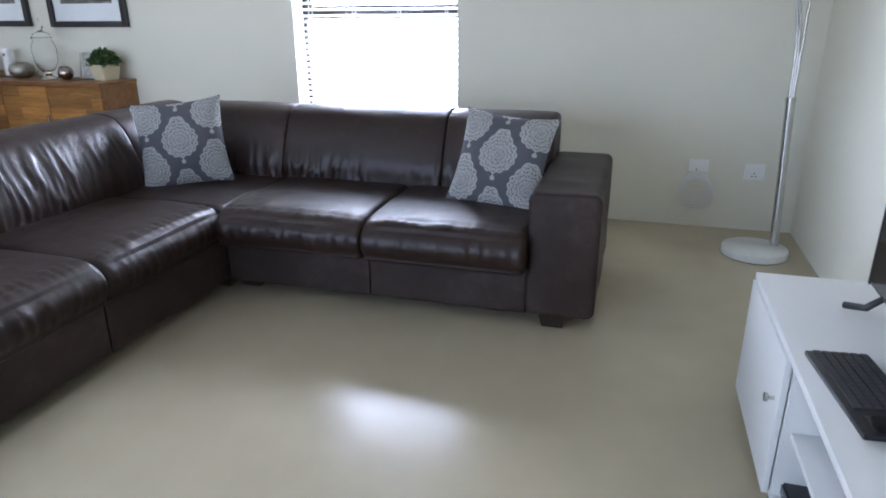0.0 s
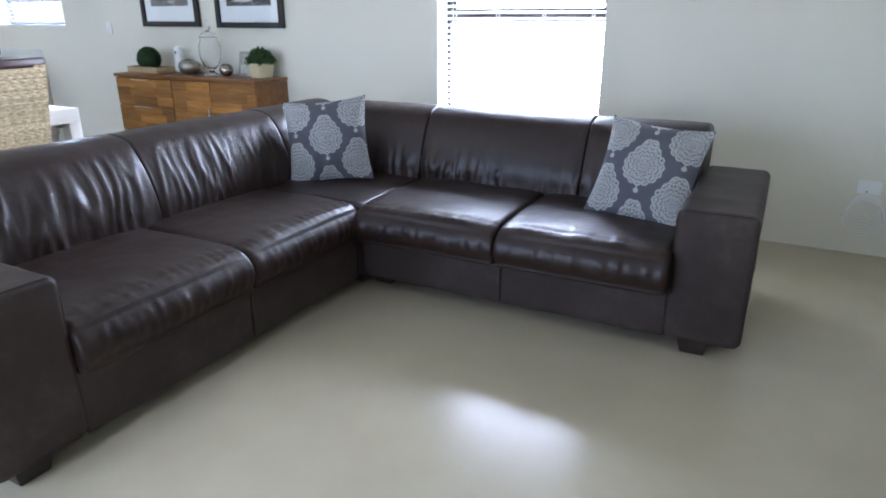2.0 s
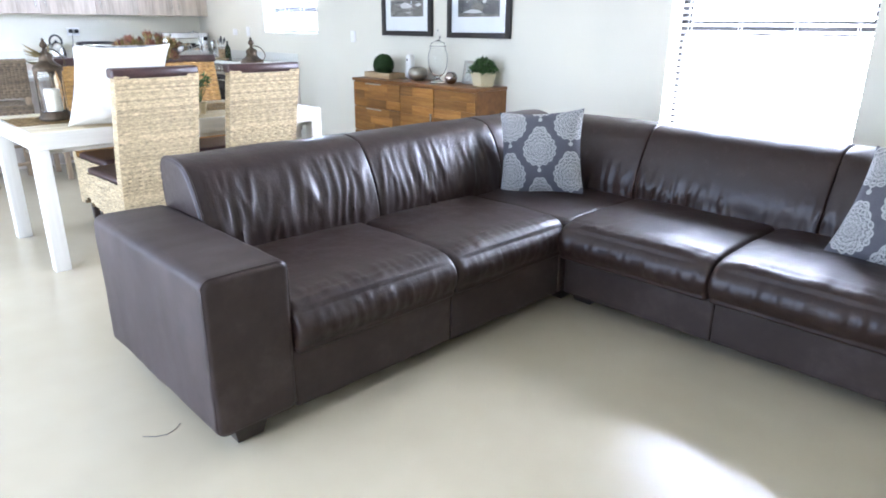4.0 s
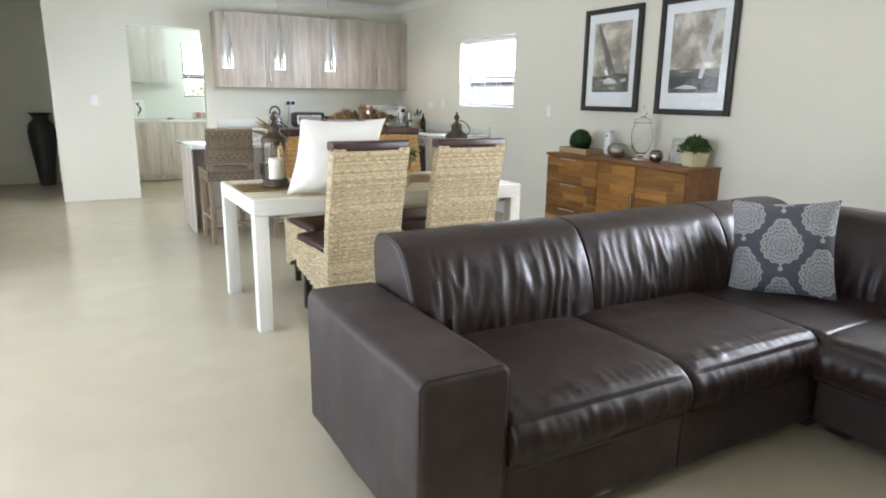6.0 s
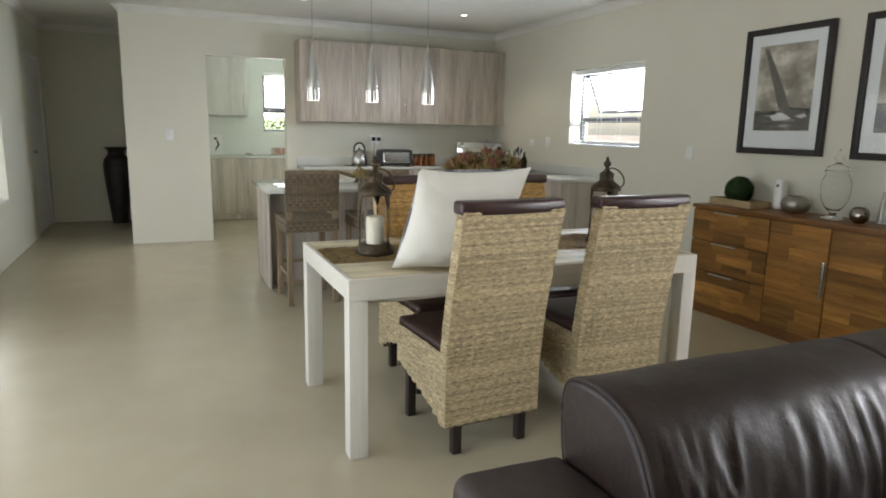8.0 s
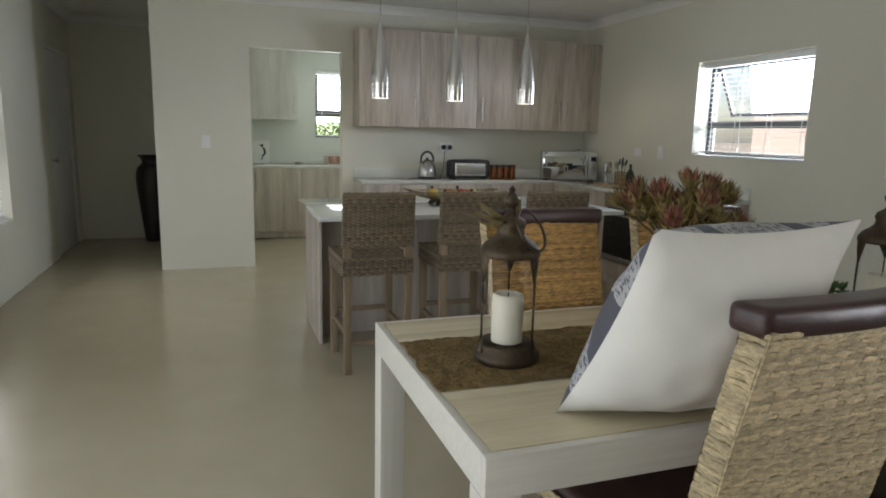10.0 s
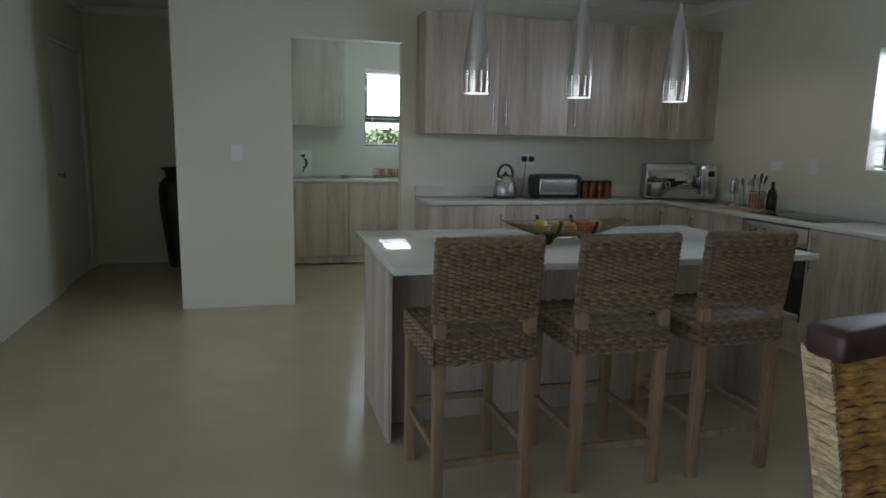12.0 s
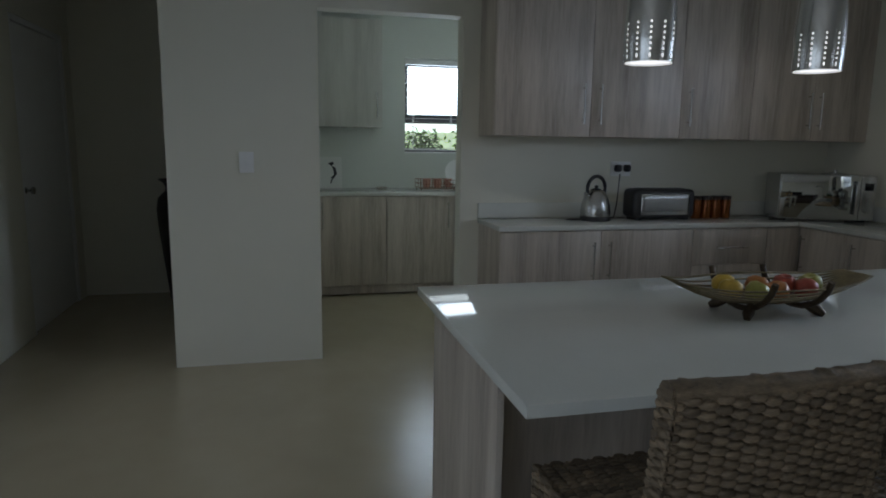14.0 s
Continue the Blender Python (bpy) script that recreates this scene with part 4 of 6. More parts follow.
def dining_chair():
    """Tall chair with a woven body, leather seat and rolled leather top rail. Local +x is where it faces."""
    c = thing("dining_chair", 0, 0, 0, 0, "tall dining chair of woven banana leaf with leather cap rail", "chair", "chairs round the table")
    w, d, sh, top = 0.47, 0.50, 0.46, 1.07
    half = w / 2
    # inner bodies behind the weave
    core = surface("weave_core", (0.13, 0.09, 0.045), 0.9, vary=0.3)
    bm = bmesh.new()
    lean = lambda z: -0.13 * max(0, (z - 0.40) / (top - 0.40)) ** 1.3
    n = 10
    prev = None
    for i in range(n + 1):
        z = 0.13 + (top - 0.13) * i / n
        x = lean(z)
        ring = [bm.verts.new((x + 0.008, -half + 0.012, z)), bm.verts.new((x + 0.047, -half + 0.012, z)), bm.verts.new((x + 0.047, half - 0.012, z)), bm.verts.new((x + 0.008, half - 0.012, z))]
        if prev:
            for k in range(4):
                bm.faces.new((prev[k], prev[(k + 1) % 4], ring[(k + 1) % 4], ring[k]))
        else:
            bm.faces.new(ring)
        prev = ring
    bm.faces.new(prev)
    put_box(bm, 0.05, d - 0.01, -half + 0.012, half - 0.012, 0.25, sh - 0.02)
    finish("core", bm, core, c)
    bm = bmesh.new()
    bend = lambda z0, hh: (lambda u, v: Vector((lean(z0 + v * hh), 0, 0)))
    h = top - 0.14
    weave(bm, (0.0, -half, 0.14), (0, 1, 0), (0, 0, 1), (-1, 0, 0), w, h, 0.0105, 0.030, 0.005, bend(0.14, h), 0.4, 0.74, 0.2, 3, 3.14)
    inside = bmesh.new()
    weave(inside, (0.055, -half, sh), (0, 1, 0), (0, 0, 1), (1, 0, 0), w, top - sh, 0.0105, 0.030, 0.005, bend(sh, top - sh), 0.5, 0.74, 0.2, 3, 3.14)
    for s in (-1, 1):
        weave(bm, (0.0, s * half, 0.14), (1, 0, 0), (0, 0, 1), (0, s, 0), 0.055, h, 0.0105, 0.030, 0.005, bend(0.14, h), 0.4, 0.74, 0.2, 3, 3.14)
        # side skirts, cut in an arch towards the front leg
        for k in range(8):
            x0, x1 = 0.055 + (d - 0.055) * k / 8, 0.055 + (d - 0.055) * (k + 1) / 8
            z0 = 0.15 + 0.135 * ((k + 0.5) / 8) ** 0.8
            weave(bm, (x0, s * half, z0), (1, 0, 0), (0, 0, 1), (0, s, 0), x1 - x0, sh - z0, 0.0105, 0.030, 0.005, None, 0.4, 0.74, 0.2, 3, 3.14)
    weave(bm, (d, -half, 0.25), (0, 1, 0), (0, 0, 1), (1, 0, 0), w, sh - 0.25, 0.0105, 0.030, 0.005, None, 0.4, 0.74, 0.2, 3, 3.14)
    stakes_of(bm, (0.0, -half, 0.14), (0, 1, 0), (0, 0, 1), (-1, 0, 0), w, h, 0.03, 0.004, bend(0.14, h))
    tagged(finish("weave", bm, BANANA, c, True), kind="stuff")
    tagged(finish("inner_weave", inside, GOLDEN_LEAF, c, True), "golden unbleached weave", kind="stuff")
    padded("seat", CAP_LEATHER, c, (d - 0.03, w - 0.01, 0.05), 0.022, 0.03, None, pose(0.055 + (d - 0.03) / 2, 0, sh - 0.012))
    padded("cap_rail", CAP_LEATHER, c, (0.080, w + 0.02, 0.054), 0.013, 0.012, lambda p: p + Vector((0.02 * (p.y / half) ** 2, 0, 0)), pose(-0.105, 0, top - 0.012))
    for x, y in ((0.012, -half + 0.05), (0.012, half - 0.09), (d - 0.06, -half + 0.03), (d - 0.06, half - 0.07)):
        boxes("leg", FOOT_WOOD, c, [(x, x + 0.04, y, y + 0.04, 0, 0.27 if x > 0.1 else 0.15)], 0.003)
    return c


chair = dining_chair()
chair.matrix_basis = pose(-4.74, 1.78, 0, 0, 0, 180 + 4)
copy_thing(chair, pose(-4.76, 2.46, 0, 0, 0, 180 - 1))
copy_thing(chair, pose(-5.89, 1.86, 0, 0, 0, 3))
copy_thing(chair, pose(-5.89, 2.51, 0, 0, 0, -2))

large = pillow("large_cushion", DAMASK, None, 0.525, 0.30, pose(-5.014, 1.657, 0.782, 31, 0, 94), 5, 34, COTTON)
tagged(large, "white cotton cushion with grey damask front, on the table", "cushion")


def table_runner():
    bm = bmesh.new()
    nx, ny = 48, 170
    grid = []
    for i in range(nx + 1):
        row = []
        for j in range(ny + 1):
            u, v = i / nx, j / ny
            x = -5.55 + 0.38 * u + 0.016 * noise.noise(Vector((u * 3, v * 9, 0))) + 0.006 * noise.noise(Vector((u * 3, v * 40, 3)))
            y = 1.185 + 1.60 * v + 0.02 * noise.noise(Vector((u * 4, v * 2, 5)))
            z = 0.7835 + 0.004 * abs(math.sin(u * 34 + 9 * noise.noise(Vector((u * 3, v * 12, 2))))) + 0.009 * max(0, noise.noise(Vector((u * 5, v * 18, 8))))
            row.append(bm.verts.new((x, y, z)))
        grid.append(row)
    faces = [bm.faces.new((grid[i][j], grid[i + 1][j], grid[i + 1][j + 1], grid[i][j + 1])) for i in range(nx) for j in range(ny)]
    bmesh.ops.solidify(bm, geom=faces, thickness=-0.002)
    cloth, nt, b = blank("raffia_cloth")
    v = coords(nt)
    swirl = maths(nt, "SINE", maths(nt, "MULTIPLY", noise_tex(nt, 13.0, 4, v, 0.7), 34.0))
    grit = noise_tex(nt, 160.0, 2, v)
    nt.links.new(mix_colour(nt, maths(nt, "MULTIPLY_ADD", swirl, 0.22, maths(nt, "MULTIPLY", grit, 1.0)), (0.17, 0.105, 0.035), (0.52, 0.355, 0.14)), b.inputs["Base Color"])
    b.inputs["Roughness"].default_value = 0.75
    bump(nt, b, maths(nt, "ADD", swirl, grit), 0.5, 0.003)
    return tagged(finish("table_runner", bm, cloth, None, True), "crinkled brown raffia runner along the table", "table runner")


table_runner()


def candle_lantern(m):
    """Bronze storm lantern: glass cylinder round a candle, flared lid with a loose carrying ring."""
    l = thing("candle_lantern", 0, 0, 0, 0, "aged bronze lantern with glass cylinder and cream candle", "lantern", "candle lanterns on the table")
    l.matrix_basis = m
    lathe("base", BRONZE, l, [(0.0, 0.0), (0.088, 0.0), (0.091, 0.008), (0.090, 0.022), (0.080, 0.030), (0.078, 0.046), (0.072, 0.052), (0.0, 0.050)], 36)
    lathe("glass_cylinder", CLEAR_GLASS, l, [(0.072, 0.053), (0.073, 0.18), (0.072, 0.255), (0.066, 0.288), (0.063, 0.288), (0.069, 0.255), (0.070, 0.18), (0.069, 0.053)], 44, caps=False)
    lathe("candle", WAX, l, [(0.0, 0.051), (0.042, 0.051), (0.043, 0.16), (0.041, 0.178), (0.036, 0.182), (0.022, 0.173), (0.0, 0.170)], 30)
    tube("wick", BLACK_PLASTIC, l, [(0, 0, 0.168), (0.001, 0, 0.184)], 0.0015, 6)
    for a in (-0.09, 2.0, 4.1):
        ca, sa = math.cos(a), math.sin(a)
        tube("strap", BRONZE, l, [(0.080 * ca, 0.080 * sa, 0.03), (0.077 * ca, 0.077 * sa, 0.075), (0.0765 * ca, 0.0765 * sa, 0.15), (0.0765 * ca, 0.0765 * sa, 0.215), (0.075 * ca, 0.075 * sa, 0.262), (0.072 * ca, 0.072 * sa, 0.295)], [0.014, 0.006, 0.0035, 0.0045, 0.018, 0.024], 8, 0.35)
    lathe("lid", BRONZE, l, [(0.066, 0.286), (0.078, 0.284), (0.081, 0.290), (0.079, 0.302), (0.068, 0.318), (0.050, 0.330), (0.038, 0.342), (0.036, 0.356), (0.040, 0.366), (0.036, 0.380), (0.018, 0.392), (0.011, 0.402), (0.010, 0.412), (0.019, 0.420), (0.021, 0.432), (0.013, 0.444), (0.007, 0.452), (0.009, 0.460), (0.0, 0.470)], 36, caps=False)
    tube("ring", BRONZE, l, [(0.030 + 0.052 * (1 - math.cos(q)) * 0.55, 0.066 * math.sin(q), 0.408 - 0.050 * (1 - math.cos(q))) for q in [2 * math.pi * k / 30 for k in range(30)]], 0.004, 8, closed=True)
    return l


lantern = candle_lantern(pose(-5.34, 1.43, 0.786, 0, 0, 40))
copy_thing(lantern, pose(-5.28, 2.72, 0.786, 0, 0, 10))


def leaf_blade(bm, base, tip, width, fold=0.2, up=Vector((0, 0, 1))):
    base, tip = Vector(base), Vector(tip)
    d = tip - base
    side = d.cross(up)
    if side.length < 1e-5:
        side = Vector((1, 0, 0))
    side.normalize()
    nor = side.cross(d).normalized()
    mid = base + d * 0.45
    a, b = bm.verts.new(base), bm.verts.new(tip)
    l, r, c = bm.verts.new(mid + side * width / 2), bm.verts.new(mid - side * width / 2), bm.verts.new(mid - nor * width * fold)
    for f in ((a, c, l), (a, r, c), (l, c, b), (c, r, b)):
        bm.faces.new(f)


def protea_vase():
    v = thing("flower_vase", -5.47, 2.07, 0.787, 0, "silver vase of dried red protea flowers on the table", "vase")
    mirror = surface("polished_silver", (0.75, 0.74, 0.72), 0.08, 1.0, vary=0.03, relief=0.0)
    lathe("vase", mirror, v, [(0.0, 0.0), (0.055, 0.0), (0.075, 0.02), (0.083, 0.06), (0.075, 0.12), (0.056, 0.19), (0.045, 0.225), (0.050, 0.248), (0.067, 0.264), (0.063, 0.265), (0.046, 0.249), (0.041, 0.222), (0.0, 0.2)], 40, caps=False)
    stems, green, red = bmesh.new(), bmesh.new(), bmesh.new()
    heads = []
    for k in range(21):
        a, r = k * 2.4, 0.03 + 0.165 * (k / 20) ** 0.6
        top = Vector((r * math.cos(a), r * math.sin(a), 0.435 - 0.06 * (r / 0.17) + random.uniform(-0.03, 0.05)))
        mid = Vector((top.x * 0.35, top.y * 0.35, 0.29))
        sweep(stems, [(top.x * 0.1, top.y * 0.1, 0.2), mid, top], 0.004, 6)
        heads.append(top)
        out = (top - Vector((0, 0, 0.2))).normalized()
        flower = k % 3 != 2
        for q in range(46 if flower else 30):
            b = q * 2.399
            spread = 0.25 + 0.75 * (q / 46)
            side = out.orthogonal().normalized()
            side.rotate(Matrix.Rotation(b, 3, out))
            tip = top + out * (0.05 - 0.03 * spread + random.uniform(-0.012, 0.008)) + side * (0.052 * spread) + Vector((0, 0, 0.010))
            leaf_blade(red if flower and q < 34 else green, top - out * 0.02 + side * 0.010, tip, 0.015)
        for q in range(24):
            f = random.uniform(0.35, 1.0)
            p = Vector((top.x * 0.35, top.y * 0.35, 0.29)).lerp(top, f)
            dirn = Vector((random.uniform(-1, 1), random.uniform(-1, 1), random.uniform(0.2, 1.2))).normalized()
            leaf_blade(green, p, p + dirn * random.uniform(0.035, 0.065), 0.020)
    finish("stem", stems, surface("dry_stem", (0.09, 0.07, 0.03), 1.0), v)
    tagged(finish("leaves", green, surface("olive_leaf", (0.24, 0.175, 0.055), 0.7, vary=0.5, big=20, fine=60, island=0.4), v), kind="stuff")
    tagged(finish("petals", red, surface("dried_protea", (0.21, 0.080, 0.045), 0.75, vary=0.6, big=18, fine=60, island=0.45), v), kind="stuff")
    return v


protea_vase()


def herb_pot():
    h = thing("herb_pot", -5.06, 2.20, 0.782, 0, "small green plant in a pale pot on the table", "plant")
    lathe("pot", CREAM_POT, h, [(0.0, 0.0), (0.035, 0.0), (0.045, 0.07), (0.048, 0.07), (0.048, 0.078), (0.042, 0.078), (0.04, 0.06), (0.0, 0.058)], 24, caps=False)
    bm = bmesh.new()
    for k in range(26):
        a, r = k * 2.4, random.uniform(0.02, 0.10)
        top = Vector((r * math.cos(a), r * math.sin(a), random.uniform(0.15, 0.25)))
        sweep(bm, [(0, 0, 0.05), (top.x * 0.4, top.y * 0.4, top.z * 0.6), top], 0.0015, 4)
        for q in range(5):
            d = Vector((random.uniform(-1, 1), random.uniform(-1, 1), random.uniform(-0.2, 1.0))).normalized()
            leaf_blade(bm, top, top + d * 0.035, 0.018)
    tagged(finish("leaves", bm, LEAF, h), kind="stuff")
    return h


herb_pot()


def dry_sprig():
    bm = bmesh.new()
    for k in range(7):
        a = -0.4 + k * 0.28
        tip = Vector((0.03 + 0.05 * math.sin(k), -0.13 * math.cos(a) * (1 if k < 5 else -0.5), 0.05 + 0.03 * math.sin(k * 1.7)))
        leaf_blade(bm, (0, 0, 0), tip, 0.035, 0.3)
    return tagged(finish("dried_leaf_sprig", bm, surface("dry_leaf", (0.22, 0.17, 0.07), 0.7, vary=0.4, big=20), None, False, pose(-5.34, 1.43, 1.148)), "dry olive leaves tucked on the lantern lid", "leaves")


dry_sprig()

# sideboard wall


def sideboard():
    s = thing("sideboard", -6.26, 4.325, 0, 0, "oiled acacia sideboard with drawers and doors", "sideboard")
    w, d, h = 1.665, 0.41, 0.85
    boxes("body", ACACIA_BODY, s, [(0, w, 0.02, d, 0.075, h - 0.03)], 0.002)
    boxes("top", ACACIA_BODY, s, [(-0.01, w + 0.008, -0.008, d, h - 0.028, h)], 0.004)
    boxes("plinth", ACACIA_BODY, s, [(0.01, w - 0.01, 0.03, d - 0.01, 0, 0.074)], 0.002)
    fronts = [("drawer", 0.004, 0.705, 0.585, 0.812), ("drawer", 0.004, 0.705, 0.35, 0.575), ("drawer", 0.004, 0.705, 0.082, 0.34), ("door", 0.712, 1.155, 0.082, 0.812), ("door", 1.163, 1.66, 0.082, 0.812)]
    for kind, x0, x1, z0, z1 in fronts:
        f = new(kind)
        f.parent = s
        rows = max(2, round((z1 - z0) / 0.082))
        for r in range(rows):
            za, zb = z0 + (z1 - z0) * r / rows, z0 + (z1 - z0) * (r + 1) / rows
            x = x0
            while x < x1 - 1e-4:
                nx = min(x1, x + random.uniform(0.14, 0.42))
                if x1 - nx < 0.09:
                    nx = x1
                st = boxes("stave", ACACIA, f, [(x + 0.0003, nx - 0.0003, 0.0, 0.019, za + 0.0003, zb - 0.0003)], 0)
                x = nx
        if kind == "drawer":
            boxes("handle", surface("brushed_nickel", (0.6, 0.58, 0.54), 0.35, 0.9), f, [((x0 + x1) / 2 - 0.14, (x0 + x1) / 2 + 0.08, -0.016, -0.001, z1 - 0.014, z1 - 0.004)], 0.002)
        else:
            hx = x1 - 0.03 if x0 < 1 else None
            if hx:
                boxes("handle", STEEL, f, [(hx, hx + 0.02, -0.014, -0.001, 0.36, 0.60)], 0.003)
    return s


sideboard()


def framed_photo(x0, x1, z0, z1, name, seed, sails, horizon, label):
    p = thing(name, x0, north_y((x0 + x1) / 2) - 0.003, z0, NORTH_TURN, label, "picture", "framed sailing photographs")
    w, h, t = x1 - x0, z1 - z0, 0.045
    boxes("frame", FRAME_WOOD, p, [(0, t, -0.034, 0, 0, h), (w - t, w, -0.034, 0, 0, h), (t, w - t, -0.034, 0, 0, t), (t, w - t, -0.034, 0, h - t, h)], 0.003)
    boxes("mount", MOUNT_CARD, p, [(t, w - t, -0.012, -0.004, t, h - t)], 0)
    mx, zb, zt = 0.125, 0.175, 0.125
    boxes("print", photo_material("sea_photo_" + name, seed, horizon), p, [(mx, w - mx, -0.0135, -0.0122, zb, h - zt)], 0)
    tones = {"pale": surface("photo_white", (0.55, 0.54, 0.50), 0.5), "dark": surface("photo_dark", (0.035, 0.035, 0.033), 0.5), "grey": surface("photo_grey", (0.125, 0.108, 0.085), 0.5, vary=0.3, big=5)}
    for k, (tone, pts) in enumerate(sails):
        bm = bmesh.new()
        yy = -0.0142 - 0.0004 * k
        bm.faces.new([bm.verts.new((mx + u * (w - 2 * mx), yy, zb + v * (h - zb - zt))) for u, v in pts])
        finish("printed_shape", bm, tones[tone], p)
    g = boxes("glazing", PANE, p, [(t, w - t, -0.022, -0.020, t, h - t)], 0)
    g.visible_shadow = False
    return p


framed_photo(-6.25, -5.52, 1.243, 2.162, "framed_photograph", 3.0,
             [("grey", [(0.09, 0.97), (0.15, 0.97), (0.38, 0.66), (0.60, 0.34), (0.73, 0.16), (0.69, 0.12), (0.55, 0.14), (0.42, 0.30), (0.27, 0.60)]), ("dark", [(0.0, 0.20), (0.35, 0.23), (0.5, 0.21), (0.3, 0.19), (0.0, 0.18)]), ("pale", [(0.30, 0.17), (0.45, 0.21), (0.58, 0.19), (0.70, 0.14), (0.55, 0.12), (0.36, 0.12)]), ("pale", [(0.75, 0.17), (0.90, 0.20), (0.96, 0.17), (0.85, 0.14)]), ("dark", [(0.60, 0.25), (0.98, 0.22), (0.98, 0.25), (0.66, 0.27)])],
             0.32, "black and white sailing photograph in dark wood frame")
framed_photo(-5.305, -4.56, 1.237, 2.16, "framed_photograph", 9.0,
             [("dark", [(0.0, 0.05), (1.0, 0.03), (1.0, 0.20), (0.0, 0.22)]), ("pale", [(0.85, 0.98), (0.98, 0.98), (0.68, 0.18), (0.60, 0.18)]), ("grey", [(0.30, 0.08), (0.58, 0.07), (0.64, 0.14), (0.47, 0.19), (0.35, 0.14)]), ("pale", [(0.12, 0.06), (0.34, 0.10), (0.50, 0.09), (0.62, 0.055), (0.40, 0.045)])],
             0.36, "black and white yacht photograph in dark wood frame")

TOP = 0.852


def moss_ball():
    t = thing("moss_ball_tray", -6.02, 4.52, TOP, -4, "green moss ball in a shallow wooden tray", "decoration")
    boxes("tray", BASKET_WOOD, t, [(-0.20, 0.22, -0.095, -0.083, 0, 0.052), (-0.20, 0.22, 0.083, 0.095, 0, 0.052), (-0.20, -0.188, -0.082, 0.082, 0, 0.052), (0.208, 0.22, -0.082, 0.082, 0, 0.052), (-0.187, 0.207, -0.082, 0.082, 0.0, 0.01)], 0.001)
    bm = bmesh.new()
    for k in range(2600):
        z = 1 - 2 * (k + 0.5) / 2600
        a = k * 2.39996
        d = Vector((math.sqrt(1 - z * z) * math.cos(a), math.sqrt(1 - z * z) * math.sin(a), z))
        c = Vector((0, 0, 0.118))
        r = 0.098 + random.uniform(-0.004, 0.006)
        j = Vector((random.uniform(-1, 1), random.uniform(-1, 1), random.uniform(-1, 1))) * 0.5
        leaf_blade(bm, c + d * (r - 0.012), c + (d + j * 0.12).normalized() * (r + 0.008), 0.010)
    tagged(finish("moss", bm, LEAF_DARK, t), kind="stuff")
    lathe("core", LEAF_DARK, t, [(0.0, 0.025), (0.06, 0.045), (0.088, 0.09), (0.092, 0.118), (0.088, 0.15), (0.06, 0.195), (0.0, 0.212)], 20)
    return t


moss_ball()


def succulent_pot():
    s = thing("succulent_pot", -4.72, 4.55, TOP, 12, "leafy green plant in a square tapered cream pot", "plant")
    lathe("pot", CREAM_POT, s, [(0.0, 0), (0.085, 0.0), (0.112, 0.115), (0.104, 0.115), (0.098, 0.10), (0.0, 0.098)], 4, pose(0, 0, 0, 0, 0, 20), caps=False)
    bm = bmesh.new()
    for k in range(70):
        a, r = k * 2.4, 0.012 + 0.105 * math.sqrt(k / 70)
        top = Vector((r * math.cos(a), r * math.sin(a), 0.215 - 0.9 * r * r / 0.12 + random.uniform(-0.015, 0.02)))
        for q in range(12):
            d = Vector((random.uniform(-1, 1), random.uniform(-1, 1), random.uniform(-0.3, 1.0))).normalized()
            leaf_blade(bm, top, top + d * 0.036, 0.016)
        sweep(bm, [(top.x * 0.3, top.y * 0.3, 0.09), top], 0.002, 4)
    tagged(finish("leaves", bm, LEAF, s), kind="stuff")
    return s


succulent_pot()

d = thing("air_freshener", -5.74, 4.62, TOP, 0, "white plastic air freshener dispenser", "air freshener")
padded("body", WHITE_PLASTIC, d, (0.085, 0.075, 0.225), 0.03, 0.012, lambda p: Vector((p.x * (1 - 0.25 * (p.z / 0.225) ** 3), p.y, p.z)))
boxes("nozzle", BLACK_PLASTIC, d, [(-0.010, 0.010, -0.040, -0.034, 0.165, 0.185)], 0.003)

for name, x, y, prof, mat, lab in (
    ("pewter_bowl", -5.56, 4.56, [(0.0, 0), (0.05, 0), (0.085, 0.025), (0.097, 0.06), (0.085, 0.098), (0.055, 0.118), (0.05, 0.118), (0.08, 0.095), (0.0, 0.03)], PEWTER, "round hammered pewter bowl"),
    ("copper_votive", -5.06, 4.50, [(0.0, 0), (0.028, 0), (0.052, 0.025), (0.058, 0.05), (0.05, 0.08), (0.034, 0.098), (0.03, 0.098), (0.046, 0.078), (0.0, 0.02)], SMOKED, "small smoked mirror votive holder"),
):
    tagged(lathe(name, mat, None, prof, 36, pose(x, y, TOP + 0.0005), caps=False), lab, "ornament")

j = thing("glass_jar", -5.26, 4.53, TOP, 0, "tall clear glass apothecary jar with pointed lid", "jar")
lathe("jar", CLEAR_GLASS, j, [(0.0, 0.0), (0.066, 0.0), (0.069, 0.008), (0.03, 0.02), (0.018, 0.04), (0.035, 0.052), (0.06, 0.08), (0.082, 0.13), (0.09, 0.20), (0.086, 0.25), (0.066, 0.292), (0.070, 0.302), (0.066, 0.302), (0.062, 0.290), (0.082, 0.248), (0.086, 0.20), (0.078, 0.132), (0.056, 0.084), (0.030, 0.058), (0.0, 0.055)], 40, caps=False)
lathe("lid", CLEAR_GLASS, j, [(0.0, 0.303), (0.074, 0.303), (0.077, 0.309), (0.060, 0.340), (0.025, 0.356), (0.012, 0.366), (0.026, 0.388), (0.024, 0.405), (0.008, 0.432), (0.0, 0.462)], 36, caps=False)

